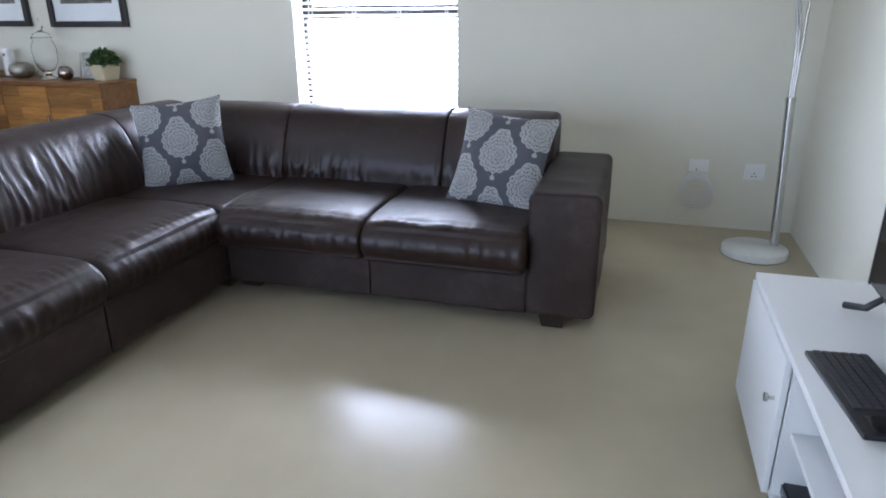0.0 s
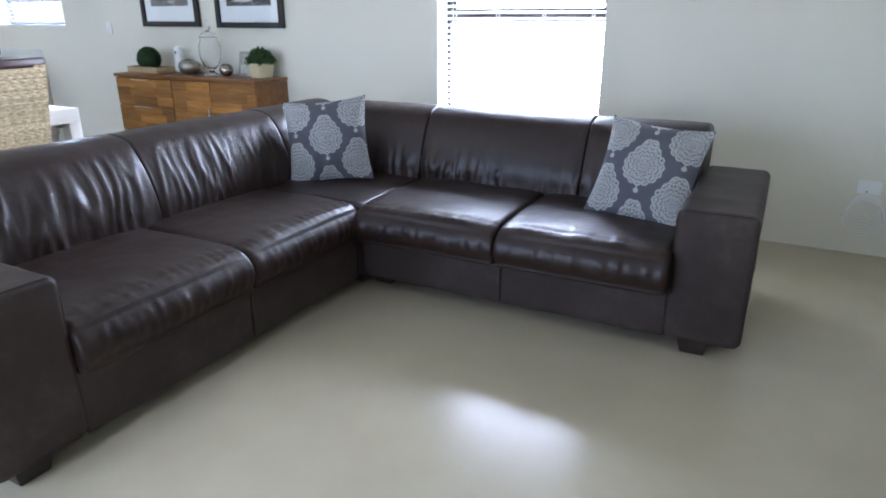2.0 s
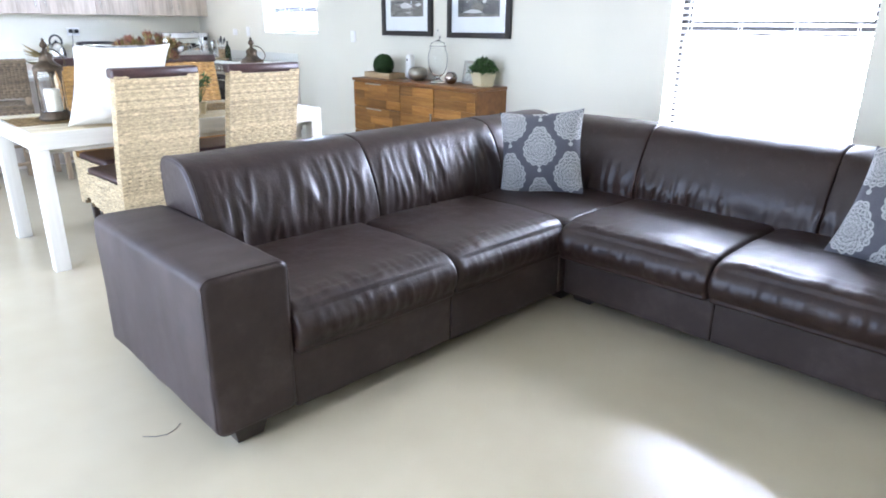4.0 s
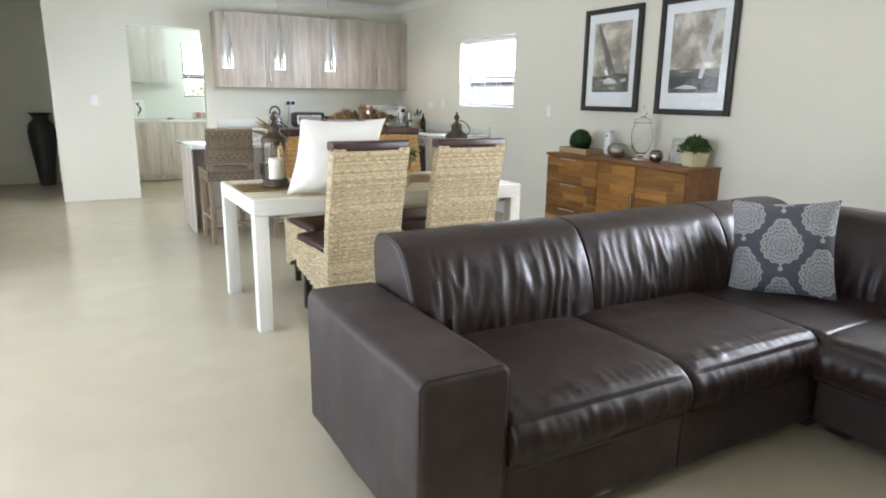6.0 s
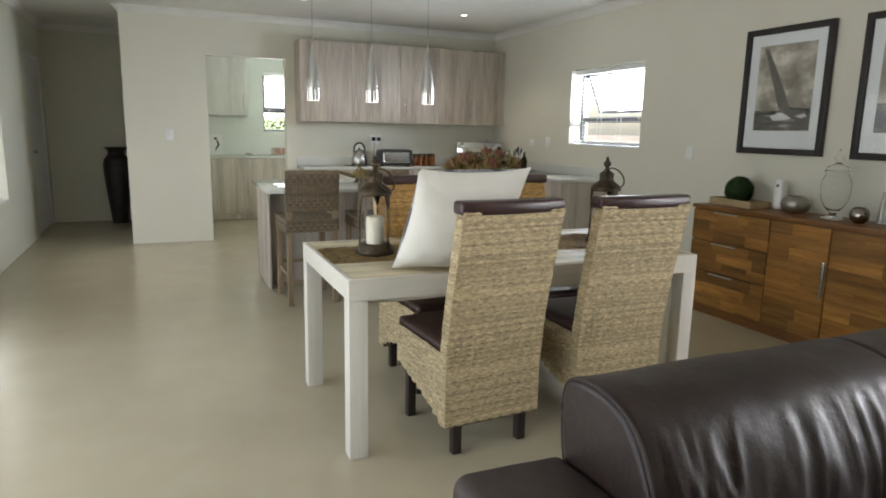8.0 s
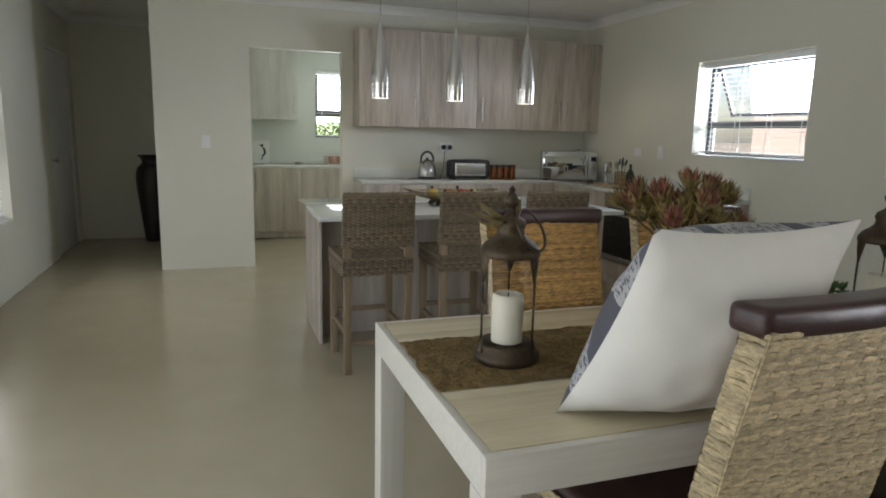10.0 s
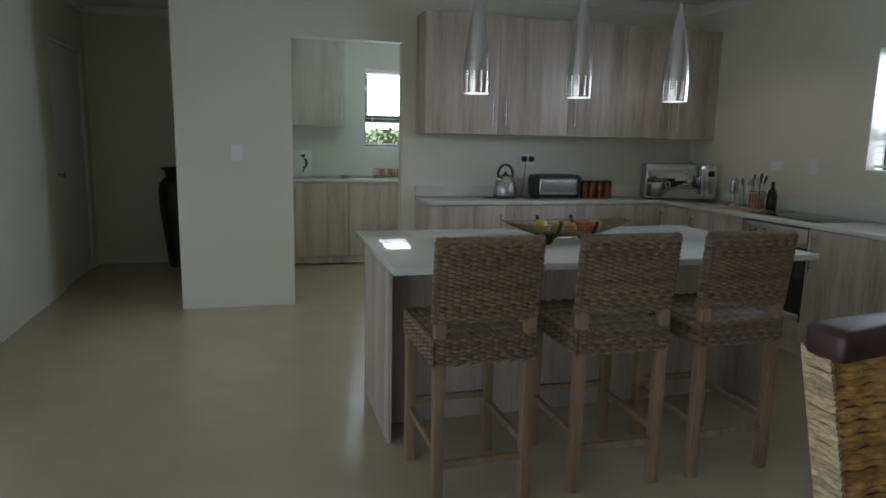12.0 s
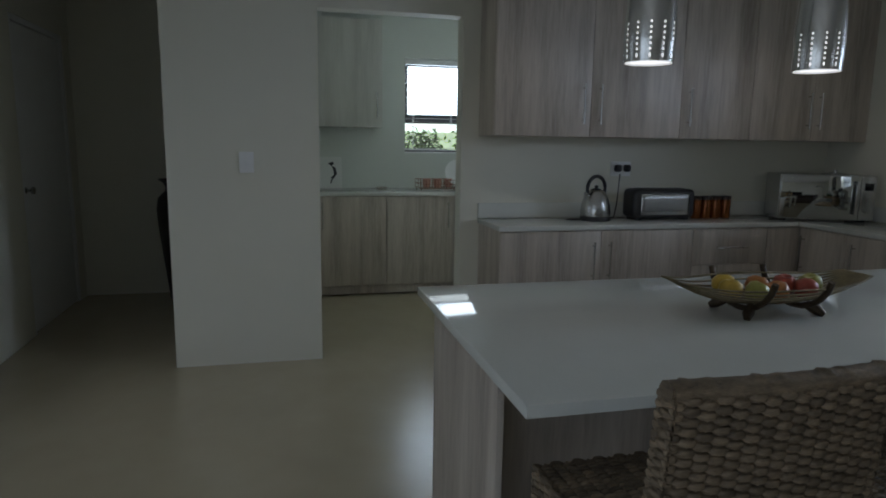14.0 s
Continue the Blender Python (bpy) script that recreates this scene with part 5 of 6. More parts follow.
f = thing("photo_frame", -4.92, 4.60, TOP + 0.001, 8, "small silver standing photo frame", "photo frame")
boxes("frame", PEWTER, f, [(-0.085, -0.06, -0.012, 0, 0, 0.2), (0.06, 0.085, -0.012, 0, 0, 0.2), (-0.06, 0.06, -0.012, 0, 0, 0.025), (-0.06, 0.06, -0.012, 0, 0.175, 0.2)], 0.002, pose(0, 0, 0, -12))
boxes("picture", surface("faded_print", (0.42, 0.43, 0.38), 0.4, vary=0.3, big=18, fine=40, relief=0), f, [(-0.06, 0.06, -0.006, -0.002, 0.025, 0.175)], 0, pose(0, 0, 0, -12))
boxes("strut", PEWTER, f, [(-0.015, 0.015, 0.0, 0.004, 0.0, 0.15)], 0.001, pose(0, 0.075, 0.0, 15))


def wall_plate(name, m, w, h, label, category, rockers=1, holes=0):
    p = thing(name, label=label, category=category)
    p.matrix_basis = m
    boxes("plate", WHITE_PLASTIC, p, [(-w / 2, w / 2, -0.009, 0.0, -h / 2, h / 2)], 0.003)
    for k in range(rockers):
        x = (k - (rockers - 1) / 2) * 0.026
        boxes("rocker", WHITE_PLASTIC, p, [(x - 0.009, x + 0.009, -0.0125, -0.0095, -0.012 + (0.02 if holes else 0), 0.012 + (0.02 if holes else 0))], 0.001)
    for k in range(holes):
        x, z = ((-0.011, -0.02), (0.011, -0.02), (0, -0.002))[k]
        lathe("socket_hole", BLACK_PLASTIC, p, [(0.0, 0), (0.0042, 0), (0.0042, 0.0015), (0, 0.0015)], 10, pose(x, -0.009, z - 0.006, 90))
    return p


wall_plate("wall_socket", pose(-0.33, north_y(-0.3), 0.402, 0, 0, NORTH_TURN), 0.118, 0.08, "white aerial socket plate on the wall", "socket", 0, 1)
wall_plate("wall_socket", pose(-0.003, north_y(0), 0.377, 0, 0, NORTH_TURN), 0.118, 0.10, "white three-pin wall socket", "socket", 1, 3)
wall_plate("light_switch", pose(-6.79, north_y(-6.8), 1.222, 0, 0, NORTH_TURN), 0.08, 0.115, "white wall switch plate", "switch", 2)
wall_plate("light_switch", pose(WEST, 0.593, 1.26, 0, 0, 90), 0.085, 0.125, "white wall switch plate", "switch", 2)
coil = bmesh.new()
for k in range(8):
    sweep(coil, [(-0.33 + 0.075 * math.cos(a) * (1 + 0.06 * k), 0, 0.30 - 0.012 * k + 0.065 * math.sin(a) * (1 + 0.08 * k)) for a in [2 * math.pi * i / 28 for i in range(28)]], 0.0028, 6, closed=True)
sweep(coil, [(-0.33, 0, 0.37), (-0.30, 0, 0.36), (-0.27, 0, 0.33)], 0.0028, 6)
tagged(finish("aerial_cable", coil, WHITE_PLASTIC, None, True, pose(0, north_y(-0.3) - 0.012, 0)), "coiled white aerial cable hanging on the wall", "cable")

# kitchen
COUNTER = 0.905


def bar_handle(parent, m, length=0.24):
    """A slim steel bar on two posts, along local z, standing off along -y."""
    bm = bmesh.new()
    sweep(bm, [(0, -0.03, -length / 2), (0, -0.03, length / 2)], 0.0055, 8)
    for z in (-length / 2 + 0.025, length / 2 - 0.025):
        sweep(bm, [(0, 0.0, z), (0, -0.03, z)], 0.0045, 8)
    return finish("handle", bm, STEEL, parent, True, m)


def fronts(cabinet, spans, depth=0.018, gap=0.002, board=None):
    """Doors and drawers (name, x0, x1, z0, z1, handle x or None, upright) in the cabinet's own x and z, at y < 0."""
    for name, x0, x1, z0, z1, hx, hz, upright in spans:
        d = new(name)
        d.parent = cabinet
        boxes("panel", board or LAMINATE, d, [(x0 + gap, x1 - gap, -depth, -0.001, z0 + gap, z1 - gap)], 0.0015)
        if hx is not None:
            bar_handle(d, pose(hx, -depth, hz, 0, 0 if upright else 90, 0))


def wall_cabinets():
    c = thing("wall_cabinet", -10.315, 2.045, 1.443, 90, "run of greige wood-grain wall cabinets", "cabinet")
    ln, h = north_y(WEST) - 2.045 - 0.004, 0.95
    boxes("body", LAMINATE, c, [(0, ln, 0, 0.303, 0, h)], 0.0015)
    ys = (2.045, 2.671, 3.30, 3.83, 4.316, 2.045 + ln)
    hs = (2.615, 2.728, 3.355, 4.272, 4.36)
    fronts(c, [("door", a - 2.045, b - 2.045, 0.0, h, hx - 2.045, 0.20, True) for a, b, hx in zip(ys, ys[1:], hs)])
    return c


wall_cabinets()


def base_west():
    c = thing("base_cabinet", -10.19, 2.06, 0, 90, "greige wood-grain base cabinets under a pale worktop", "cabinet")
    ln = 4.20 - 2.06
    boxes("body", LAMINATE, c, [(0, ln, 0, 0.426, 0.10, COUNTER - 0.032)], 0.0015)
    boxes("plinth", LAMINATE, c, [(0.02, ln, 0.04, 0.42, 0, 0.099)], 0.001)
    z1 = COUNTER - 0.036
    fronts(c, [("door", 0.0, 0.665, 0.11, z1, 0.61, 0.68, True), ("door", 0.665, 1.318, 0.11, z1, 0.72, 0.68, True),
               ("drawer", 1.318, 1.878, 0.63, z1, 1.60, 0.745, False), ("drawer", 1.318, 1.878, 0.37, 0.63, 1.60, 0.5, False), ("drawer", 1.318, 1.878, 0.11, 0.37, 1.60, 0.24, False),
               ("panel_door", 1.878, ln, 0.11, z1, None, 0, True)])
    return c


base_west()


def base_north():
    y0 = 4.20
    c = thing("base_cabinet", -10.17, y0, 0, 0, "greige wood-grain base cabinets with built-in oven", "cabinet")
    ln = 10.17 - 7.94
    deep = north_y(-9) - y0 - 0.006
    z1 = COUNTER - 0.036
    ox0, ox1 = 10.17 - 9.14, 10.17 - 8.53
    boxes("body", LAMINATE, c, [(0.0, ox0, 0, deep, 0.10, COUNTER - 0.032), (ox1, ln, 0, deep, 0.10, COUNTER - 0.032), (ox0, ox1, 0.5, deep, 0.10, COUNTER - 0.032), (ox0, ox1, 0, 0.5, 0.10, 0.235)], 0.0015)
    boxes("plinth", LAMINATE, c, [(0.0, ln - 0.03, 0.04, deep, 0, 0.099)], 0.001)
    fronts(c, [("door", 0.02, 0.40, 0.11, z1, 0.06, 0.70, True), ("door", 0.40, ox0, 0.11, z1, 0.46, 0.70, True), ("drawer", ox0, ox1, 0.11, 0.235, None, 0, True), ("door", ox1, ln, 0.11, z1, ox1 + 0.05, 0.72, True)])
    return c


base_north()


def worktop():
    bm = bmesh.new()
    yn = north_y(-9.5) - 0.008
    put_box(bm, WEST + 0.003, -10.165, 2.05, 4.178, COUNTER - 0.03, COUNTER, 0.003)
    put_box(bm, WEST + 0.003, -7.925, 4.18, yn, COUNTER - 0.03, COUNTER, 0.003)
    top = finish("worktop", bm, QUARTZ, None, True)
    tagged(top, "pale quartz worktop in an L shape", "worktop")
    bm = bmesh.new()
    put_box(bm, WEST + 0.003, WEST + 0.02, 2.05, yn - 0.022, COUNTER + 0.001, COUNTER + 0.10, 0.002)
    put_box(bm, WEST + 0.003, -7.94, yn - 0.02, yn - 0.002, COUNTER + 0.001, COUNTER + 0.10, 0.002)
    s = finish("upstand", bm, QUARTZ, top, True)
    return top


worktop()

oven = thing("oven", -9.135, 4.2, 0.24, 0, "built-in oven with steel panel and black glass door", "oven")
boxes("body", BLACK_PLASTIC, oven, [(0.005, 0.595, 0.002, 0.49, 0.0, 0.625)], 0.002)
boxes("control_panel", STEEL, oven, [(0, 0.60, -0.02, 0, 0.50, 0.625)], 0.003)
boxes("door", BLACK_GLASS, oven, [(0, 0.60, -0.022, 0, 0.0, 0.49)], 0.004)
boxes("door_trim", STEEL, oven, [(0, 0.60, -0.0265, -0.0225, 0.0, 0.055)], 0.001)
boxes("handle", STEEL, oven, [(0.06, 0.54, -0.062, -0.046, 0.435, 0.453), (0.075, 0.092, -0.046, -0.0225, 0.438, 0.45), (0.508, 0.525, -0.046, -0.0225, 0.438, 0.45)], 0.004)
for x in (0.10, 0.20, 0.30, 0.40, 0.50):
    lathe("knob", STEEL, oven, [(0.022, 0), (0.021, 0.012), (0.016, 0.016), (0.015, 0.03), (0.0, 0.031)], 20, pose(x, -0.02, 0.565, 90))
hob = thing("hob", -9.16, 4.27, COUNTER + 0.0005, 0, "black glass ceramic hob in the worktop", "hob")
boxes("glass_plate", BLACK_GLASS, hob, [(0, 0.62, 0, 0.40, 0.0, 0.006)], 0.002)
boxes("trim", STEEL, hob, [(-0.006, -0.0005, 0, 0.40, 0.0, 0.007), (0.6205, 0.626, 0, 0.40, 0.0, 0.007)], 0.001)


def island():
    i = thing("kitchen_island", -7.80, 1.285, 0, 0, "kitchen island with white quartz top and greige panels", "kitchen island")
    ln, d, h = 2.11, 0.98, 0.877
    boxes("top", QUARTZ, i, [(-d, 0.12, -0.014, ln, h - 0.03, h)], 0.003)
    boxes("end_panel", LAMINATE, i, [(-0.81, -0.135, 0.012, 0.03, 0, h - 0.031)], 0.001)
    boxes("end_panel", LAMINATE, i, [(-0.81, -0.135, ln - 0.03, ln - 0.012, 0, h - 0.031)], 0.001)
    boxes("body", LAMINATE, i, [(-0.79, -0.36, 0.031, ln - 0.031, 0.0, h - 0.031)], 0.001)
    boxes("front_fascia", LAMINATE, i, [(-0.359, -0.345, 0.031, ln - 0.031, 0.0, h - 0.031)], 0.001)
    return i


island()


def bar_stool():
    """Woven bar stool on four teak legs with rails. Local +x is where it faces."""
    s = thing("bar_stool", 0, 0, 0, 0, "grey woven rattan bar stool with wooden legs", "stool", "stools at the island")
    w, d, sh, top = 0.40, 0.465, 0.68, 1.035
    half = w / 2
    for x, y, z in ((0.0, -half + 0.022, 0.765), (0.0, half - 0.022, 0.765), (d - 0.045, -half + 0.022, sh - 0.09), (d - 0.045, half - 0.022, sh - 0.09)):
        boxes("leg", STOOL_WOOD, s, [(x, x + 0.042, y - 0.021, y + 0.021, 0, z)], 0.004)
    for z, spans in ((0.22, [(0.043, d - 0.046, -half + 0.012, -half + 0.034), (0.043, d - 0.046, half - 0.034, half - 0.012)]), (0.17, [(0.01, 0.033, -half + 0.044, half - 0.044)]), (0.26, [(d - 0.036, d - 0.013, -half + 0.044, half - 0.044)])):
        for x0, x1, y0, y1 in spans:
            boxes("rail", STOOL_WOOD, s, [(x0, x1, y0, y1, z, z + 0.028)], 0.003)
    # filler behind the strands, coloured near black for the shade in their gaps
    core = surface("shade_dark_core", (0.035, 0.027, 0.02), 0.9, vary=0.3)
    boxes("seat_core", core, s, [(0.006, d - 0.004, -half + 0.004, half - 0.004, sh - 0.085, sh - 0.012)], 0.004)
    lean = lambda v: -0.03 * v
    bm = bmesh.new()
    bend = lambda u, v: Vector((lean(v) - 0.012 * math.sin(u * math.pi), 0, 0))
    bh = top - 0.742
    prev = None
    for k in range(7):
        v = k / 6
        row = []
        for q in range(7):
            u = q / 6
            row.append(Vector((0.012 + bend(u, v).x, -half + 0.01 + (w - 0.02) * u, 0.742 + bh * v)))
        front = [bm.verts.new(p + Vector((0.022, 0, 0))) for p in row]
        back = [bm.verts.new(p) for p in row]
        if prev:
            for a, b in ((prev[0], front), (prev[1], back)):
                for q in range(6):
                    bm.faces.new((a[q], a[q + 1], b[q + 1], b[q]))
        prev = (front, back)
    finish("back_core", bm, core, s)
    bm = bmesh.new()
    weave(bm, (0.005, -half, 0.742), (0, 1, 0), (0, 0, 1), (-1, 0, 0), w, bh, 0.0083, 0.027, 0.0052, bend, 0.85, 0.90, 0.10, 5)
    weave(bm, (0.042, -half, 0.742), (0, 1, 0), (0, 0, 1), (1, 0, 0), w, bh, 0.0083, 0.027, 0.0052, bend, 0.85, 0.90, 0.10, 5)
    for sd in (-1, 1):
        weave(bm, (0.0, sd * half, 0.742), (1, 0, 0), (0, 0, 1), (0, sd, 0), 0.045, bh, 0.0083, 0.022, 0.005, lambda u, v: Vector((lean(v), 0, 0)))
        weave(bm, (0, sd * half, sh - 0.10), (1, 0, 0), (0, 0, 1), (0, sd, 0), d, 0.10, 0.0083, 0.027, 0.0052, None, 0.85, 0.90, 0.10, 5)
    weave(bm, (0, -half, sh - 0.10), (0, 1, 0), (0, 0, 1), (-1, 0, 0), w, 0.10, 0.0083, 0.027, 0.0052, None, 0.85, 0.90, 0.10, 5)
    weave(bm, (d, -half, sh - 0.10), (0, 1, 0), (0, 0, 1), (1, 0, 0), w, 0.10, 0.0083, 0.027, 0.0052, None, 0.85, 0.90, 0.10, 5)
    weave(bm, (0.0, -half, sh - 0.006), (0, 1, 0), (1, 0, 0), (0, 0, 1), w, d, 0.0083, 0.027, 0.0052, None, 0.85, 0.90, 0.10, 5)
    # rolled braid along the top of the back
    roll = [(0.024 + bend(k / 40, 1.0).x, -half - 0.004 + (w + 0.008) * k / 40, top + 0.004 + 0.002 * math.sin(k * 2.1)) for k in range(41)]
    sweep(bm, roll, [0.021 + 0.003 * math.sin(k * 1.57) for k in range(41)], 8, 0.8)
    stakes_of(bm, (0.005, -half, 0.742), (0, 1, 0), (0, 0, 1), (-1, 0, 0), w, bh, 0.0265, 0.0052, bend)
    stakes_of(bm, (0.042, -half, 0.742), (0, 1, 0), (0, 0, 1), (1, 0, 0), w, bh, 0.0265, 0.0052, bend)
    for x in (0, d):
        stakes_of(bm, (x, -half, sh - 0.10), (0, 1, 0), (0, 0, 1), (-1, 0, 0), w, 0.10, 0.0265, 0.0052)
    for sd in (-1, 1):
        stakes_of(bm, (0, sd * half, sh - 0.10), (1, 0, 0), (0, 0, 1), (0, sd, 0), d, 0.10, 0.0265, 0.0052)
    # rolled top edge
    sweep(bm, [(0.024 + lean(1.0) - 0.012 * math.sin(math.pi * q / 12), -half + w * q / 12, top + 0.004) for q in range(13)], 0.024, 10, 0.7)
    tagged(finish("weave", bm, RATTAN, s, True), kind="stuff")
    return s


stool = bar_stool()
stool.matrix_basis = pose(-7.335, 1.55, 0, 0, 0, 180 + 1)
copy_thing(stool, pose(-7.335, 2.122, 0, 0, 0, 180 - 1))
copy_thing(stool, pose(-7.33, 2.67, 0, 0, 0, 180))


def pendant_lamp():
    """Slim steel bell with pierced rows above the rim, on a cable from the ceiling."""
    p = thing("pendant_lamp", 0, 0, 0, 0, "slim perforated steel pendant lamp, lit", "lamp", "pendant lamps over the island")
    prof = [(0.062, 0.0), (0.064, 0.06), (0.063, 0.13), (0.056, 0.20), (0.043, 0.28), (0.028, 0.36), (0.014, 0.43), (0.006, 0.47)]
    bm = bmesh.new()
    steps = 120

    def radius(z):
        for (r0, z0), (r1, z1) in zip(prof, prof[1:]):
            if z0 <= z <= z1:
                f = (z - z0) / (z1 - z0)
                return r0 + (r1 - r0) * (f * f * (3 - 2 * f))
        return prof[-1][0]

    rings_z = [0.0, 0.010] + [0.014 + 0.013 * (k // 2) + (0.0045 if k % 2 else 0.0) for k in range(1, 14)] + [0.115, 0.16, 0.20, 0.25, 0.30, 0.36, 0.42, 0.47]
    rings = [[bm.verts.new((radius(z) * math.cos(2 * math.pi * i / steps), radius(z) * math.sin(2 * math.pi * i / steps), z)) for i in range(steps)] for z in rings_z]
    for k in range(len(rings) - 1):
        pierced = 1 <= k <= 13 and k % 2 == 1
        for i in range(steps):
            if pierced and i % 10 == 0:
                continue
            j = (i + 1) % steps
            bm.faces.new((rings[k][i], rings[k][j], rings[k + 1][j], rings[k + 1][i]))
    finish("shade", bm, DARK_STEEL, p, True)
    lathe("diffuser", LAMP, p, [(0.0, 0.005), (0.057, 0.005), (0.059, 0.06), (0.058, 0.125), (0.0, 0.126)], 28)
    tube("cable", CHROME, p, [(0, 0, 0.465), (0, 0, CEILING - 1.605 - 0.012)], 0.003, 8)
    lathe("ceiling_rose", STEEL, p, [(0.0, CEILING - 1.605), (0.05, CEILING - 1.605), (0.05, CEILING - 1.605 - 0.02), (0.0, CEILING - 1.605 - 0.022)], 28)
    return p


LAMP = glow_material("lamp_diffuser", (1.0, 0.97, 0.90), 3.0)
pend = pendant_lamp()
pend.matrix_basis = pose(-8.075, 1.727, 1.605)
copy_thing(pend, pose(-8.075, 2.246, 1.605))
copy_thing(pend, pose(-8.075, 2.778, 1.605))

DOWNLIGHT = glow_material("downlight_glass", (1.0, 0.95, 0.85), 6.0)
first = None
for x, y in ((-9.35, 1.92), (-9.38, 3.74), (-6.2, 2.2), (-3.0, 2.2)):
    if first is None:
        first = thing("downlight", x, y, CEILING, 0, "small round recessed ceiling downlight, lit", "lamp", "ceiling downlights")
        lathe("rim", WHITE_PLASTIC, first, [(0.03, 0.0), (0.043, 0.0), (0.042, -0.005), (0.031, -0.006), (0.03, 0.0)], 24, caps=False)
        lathe("lens", DOWNLIGHT, first, [(0.0, -0.003), (0.029, -0.003), (0.029, -0.001), (0.0, -0.001)], 20)
    else:
        copy_thing(first, pose(x, y, CEILING))

# on the worktops
C = COUNTER + 0.0006
kettle = thing("kettle", -10.42, 2.80, C, 20, "brushed steel kettle with black arched handle", "kettle")
lathe("body", STEEL, kettle, [(0.0, 0.03), (0.096, 0.03), (0.099, 0.05), (0.094, 0.10), (0.076, 0.16), (0.054, 0.19), (0.046, 0.198), (0.0, 0.2)], 36)
lathe("base", BLACK_PLASTIC, kettle, [(0.0, 0.0), (0.100, 0.0), (0.100, 0.022), (0.094, 0.029), (0.0, 0.029)], 32)
lathe("lid_knob", BLACK_PLASTIC, kettle, [(0.035, 0.198), (0.03, 0.206), (0.01, 0.21), (0.013, 0.225), (0.0, 0.232)], 20)
tube("handle", BLACK_PLASTIC, kettle, arc_points(0, 0, 0.205, 0.082, -18, 198, 24, "yz"), 0.012, 10)
tube("spout", STEEL, kettle, [(0, -0.06, 0.145), (0, -0.085, 0.165), (0, -0.10, 0.182)], [0.022, 0.016, 0.011], 12)
tagged(tube("power_cable", BLACK_PLASTIC, None, [(-10.44, 2.70, C + 0.006), (-10.45, 2.63, C + 0.006), (-10.42, 2.60, C + 0.006), (-10.40, 2.65, C + 0.006), (-10.50, 2.98, C + 0.006), (-10.56, 3.03, C + 0.1), (-10.565, 3.045, 1.20)], 0.004, 6), "black kettle cord looped on the worktop", "cable")

toaster = thing("toaster", -10.43, 3.27, C, 90, "long steel and black toaster", "toaster")
padded("body", BLACK_PLASTIC, toaster, (0.46, 0.17, 0.195), 0.035, 0.02, None, pose(0, 0, 0.012))
padded("steel_side", STEEL, toaster, (0.36, 0.012, 0.14), 0.0055, 0.03, None, pose(0, -0.084, 0.035))
boxes("slot", BLACK_PLASTIC, toaster, [(-0.17, 0.17, -0.035, -0.012, 0.2065, 0.2105), (-0.17, 0.17, 0.012, 0.035, 0.2065, 0.2105)], 0.001)
boxes("lever", BLACK_PLASTIC, toaster, [(0.23, 0.26, -0.02, 0.02, 0.13, 0.15)], 0.004)
for x in (-0.18, 0.18):
    boxes("foot", BLACK_PLASTIC, toaster, [(x - 0.02, x + 0.02, -0.06, 0.06, 0.0, 0.014)], 0.003)

AMBER = surface("amber_tin", (0.26, 0.085, 0.022), 0.22, 0.55, vary=0.4, big=10, fine=60, relief=0.05)
tin = None
for k in range(4):
    m = pose(-10.45, 3.575 + 0.078 * k, C, 0, 0, 20 * k)
    if tin is None:
        tin = thing("canister", label="amber spice canister with dark lid", category="canister", group="canisters on the worktop")
        tin.matrix_basis = m
        lathe("body", AMBER, tin, [(0.0, 0), (0.034, 0), (0.035, 0.004), (0.035, 0.125), (0.034, 0.128), (0.0, 0.128)], 24)
        lathe("lid", FOOT_WOOD, tin, [(0.0, 0.1285), (0.036, 0.1285), (0.036, 0.15), (0.033, 0.153), (0.0, 0.153)], 24)
    else:
        copy_thing(tin, m)

plugs = wall_plate("double_socket", pose(WEST, 3.075, 1.235, 0, 0, 90), 0.15, 0.10, "white double socket with two black plugs", "socket", 0)
for x in (-0.035, 0.035):
    padded("plug", BLACK_PLASTIC, plugs, (0.045, 0.045, 0.05), 0.014, 0.012, None, pose(x, -0.032, -0.02))

mw = thing("microwave", -10.155, 4.365, C, 67, "steel microwave with mirrored door set across the corner", "microwave")
boxes("body", STEEL, mw, [(-0.30, 0.30, 0.0, 0.29, 0.012, 0.315)], 0.006)
MIRROR = surface("mirror_door", (0.50, 0.51, 0.50), 0.04, 1.0, vary=0.02, relief=0.0)
boxes("door", MIRROR, mw, [(-0.295, 0.20, -0.016, -0.001, 0.02, 0.308)], 0.003)
boxes("control_panel", STEEL, mw, [(0.203, 0.296, -0.016, -0.001, 0.02, 0.308)], 0.003)
boxes("display", BLACK_GLASS, mw, [(0.225, 0.28, -0.018, -0.0165, 0.215, 0.265)], 0.001)
boxes("handle", STEEL, mw, [(0.165, 0.185, -0.045, -0.03, 0.05, 0.28), (0.168, 0.182, -0.03, -0.0165, 0.06, 0.08), (0.168, 0.182, -0.03, -0.0165, 0.25, 0.27)], 0.004)
lathe("dial", STEEL, mw, [(0.02, 0), (0.019, 0.012), (0.0, 0.013)], 20, pose(0.25, -0.016, 0.08, 90))
for x in (-0.25, 0.25):
    boxes("foot", BLACK_PLASTIC, mw, [(x - 0.02, x + 0.02, 0.03, 0.25, 0.0, 0.0125)], 0.002)
tagged(lathe("pot_lid", STEEL, None, [(0.0, 0.03), (0.012, 0.028), (0.012, 0.015), (0.04, 0.012), (0.085, 0.002), (0.085, 0.0), (0.0, 0.0)], 28, pose(-10.27, 4.53, C + 0.316)), "small steel lid on the microwave", "lid")


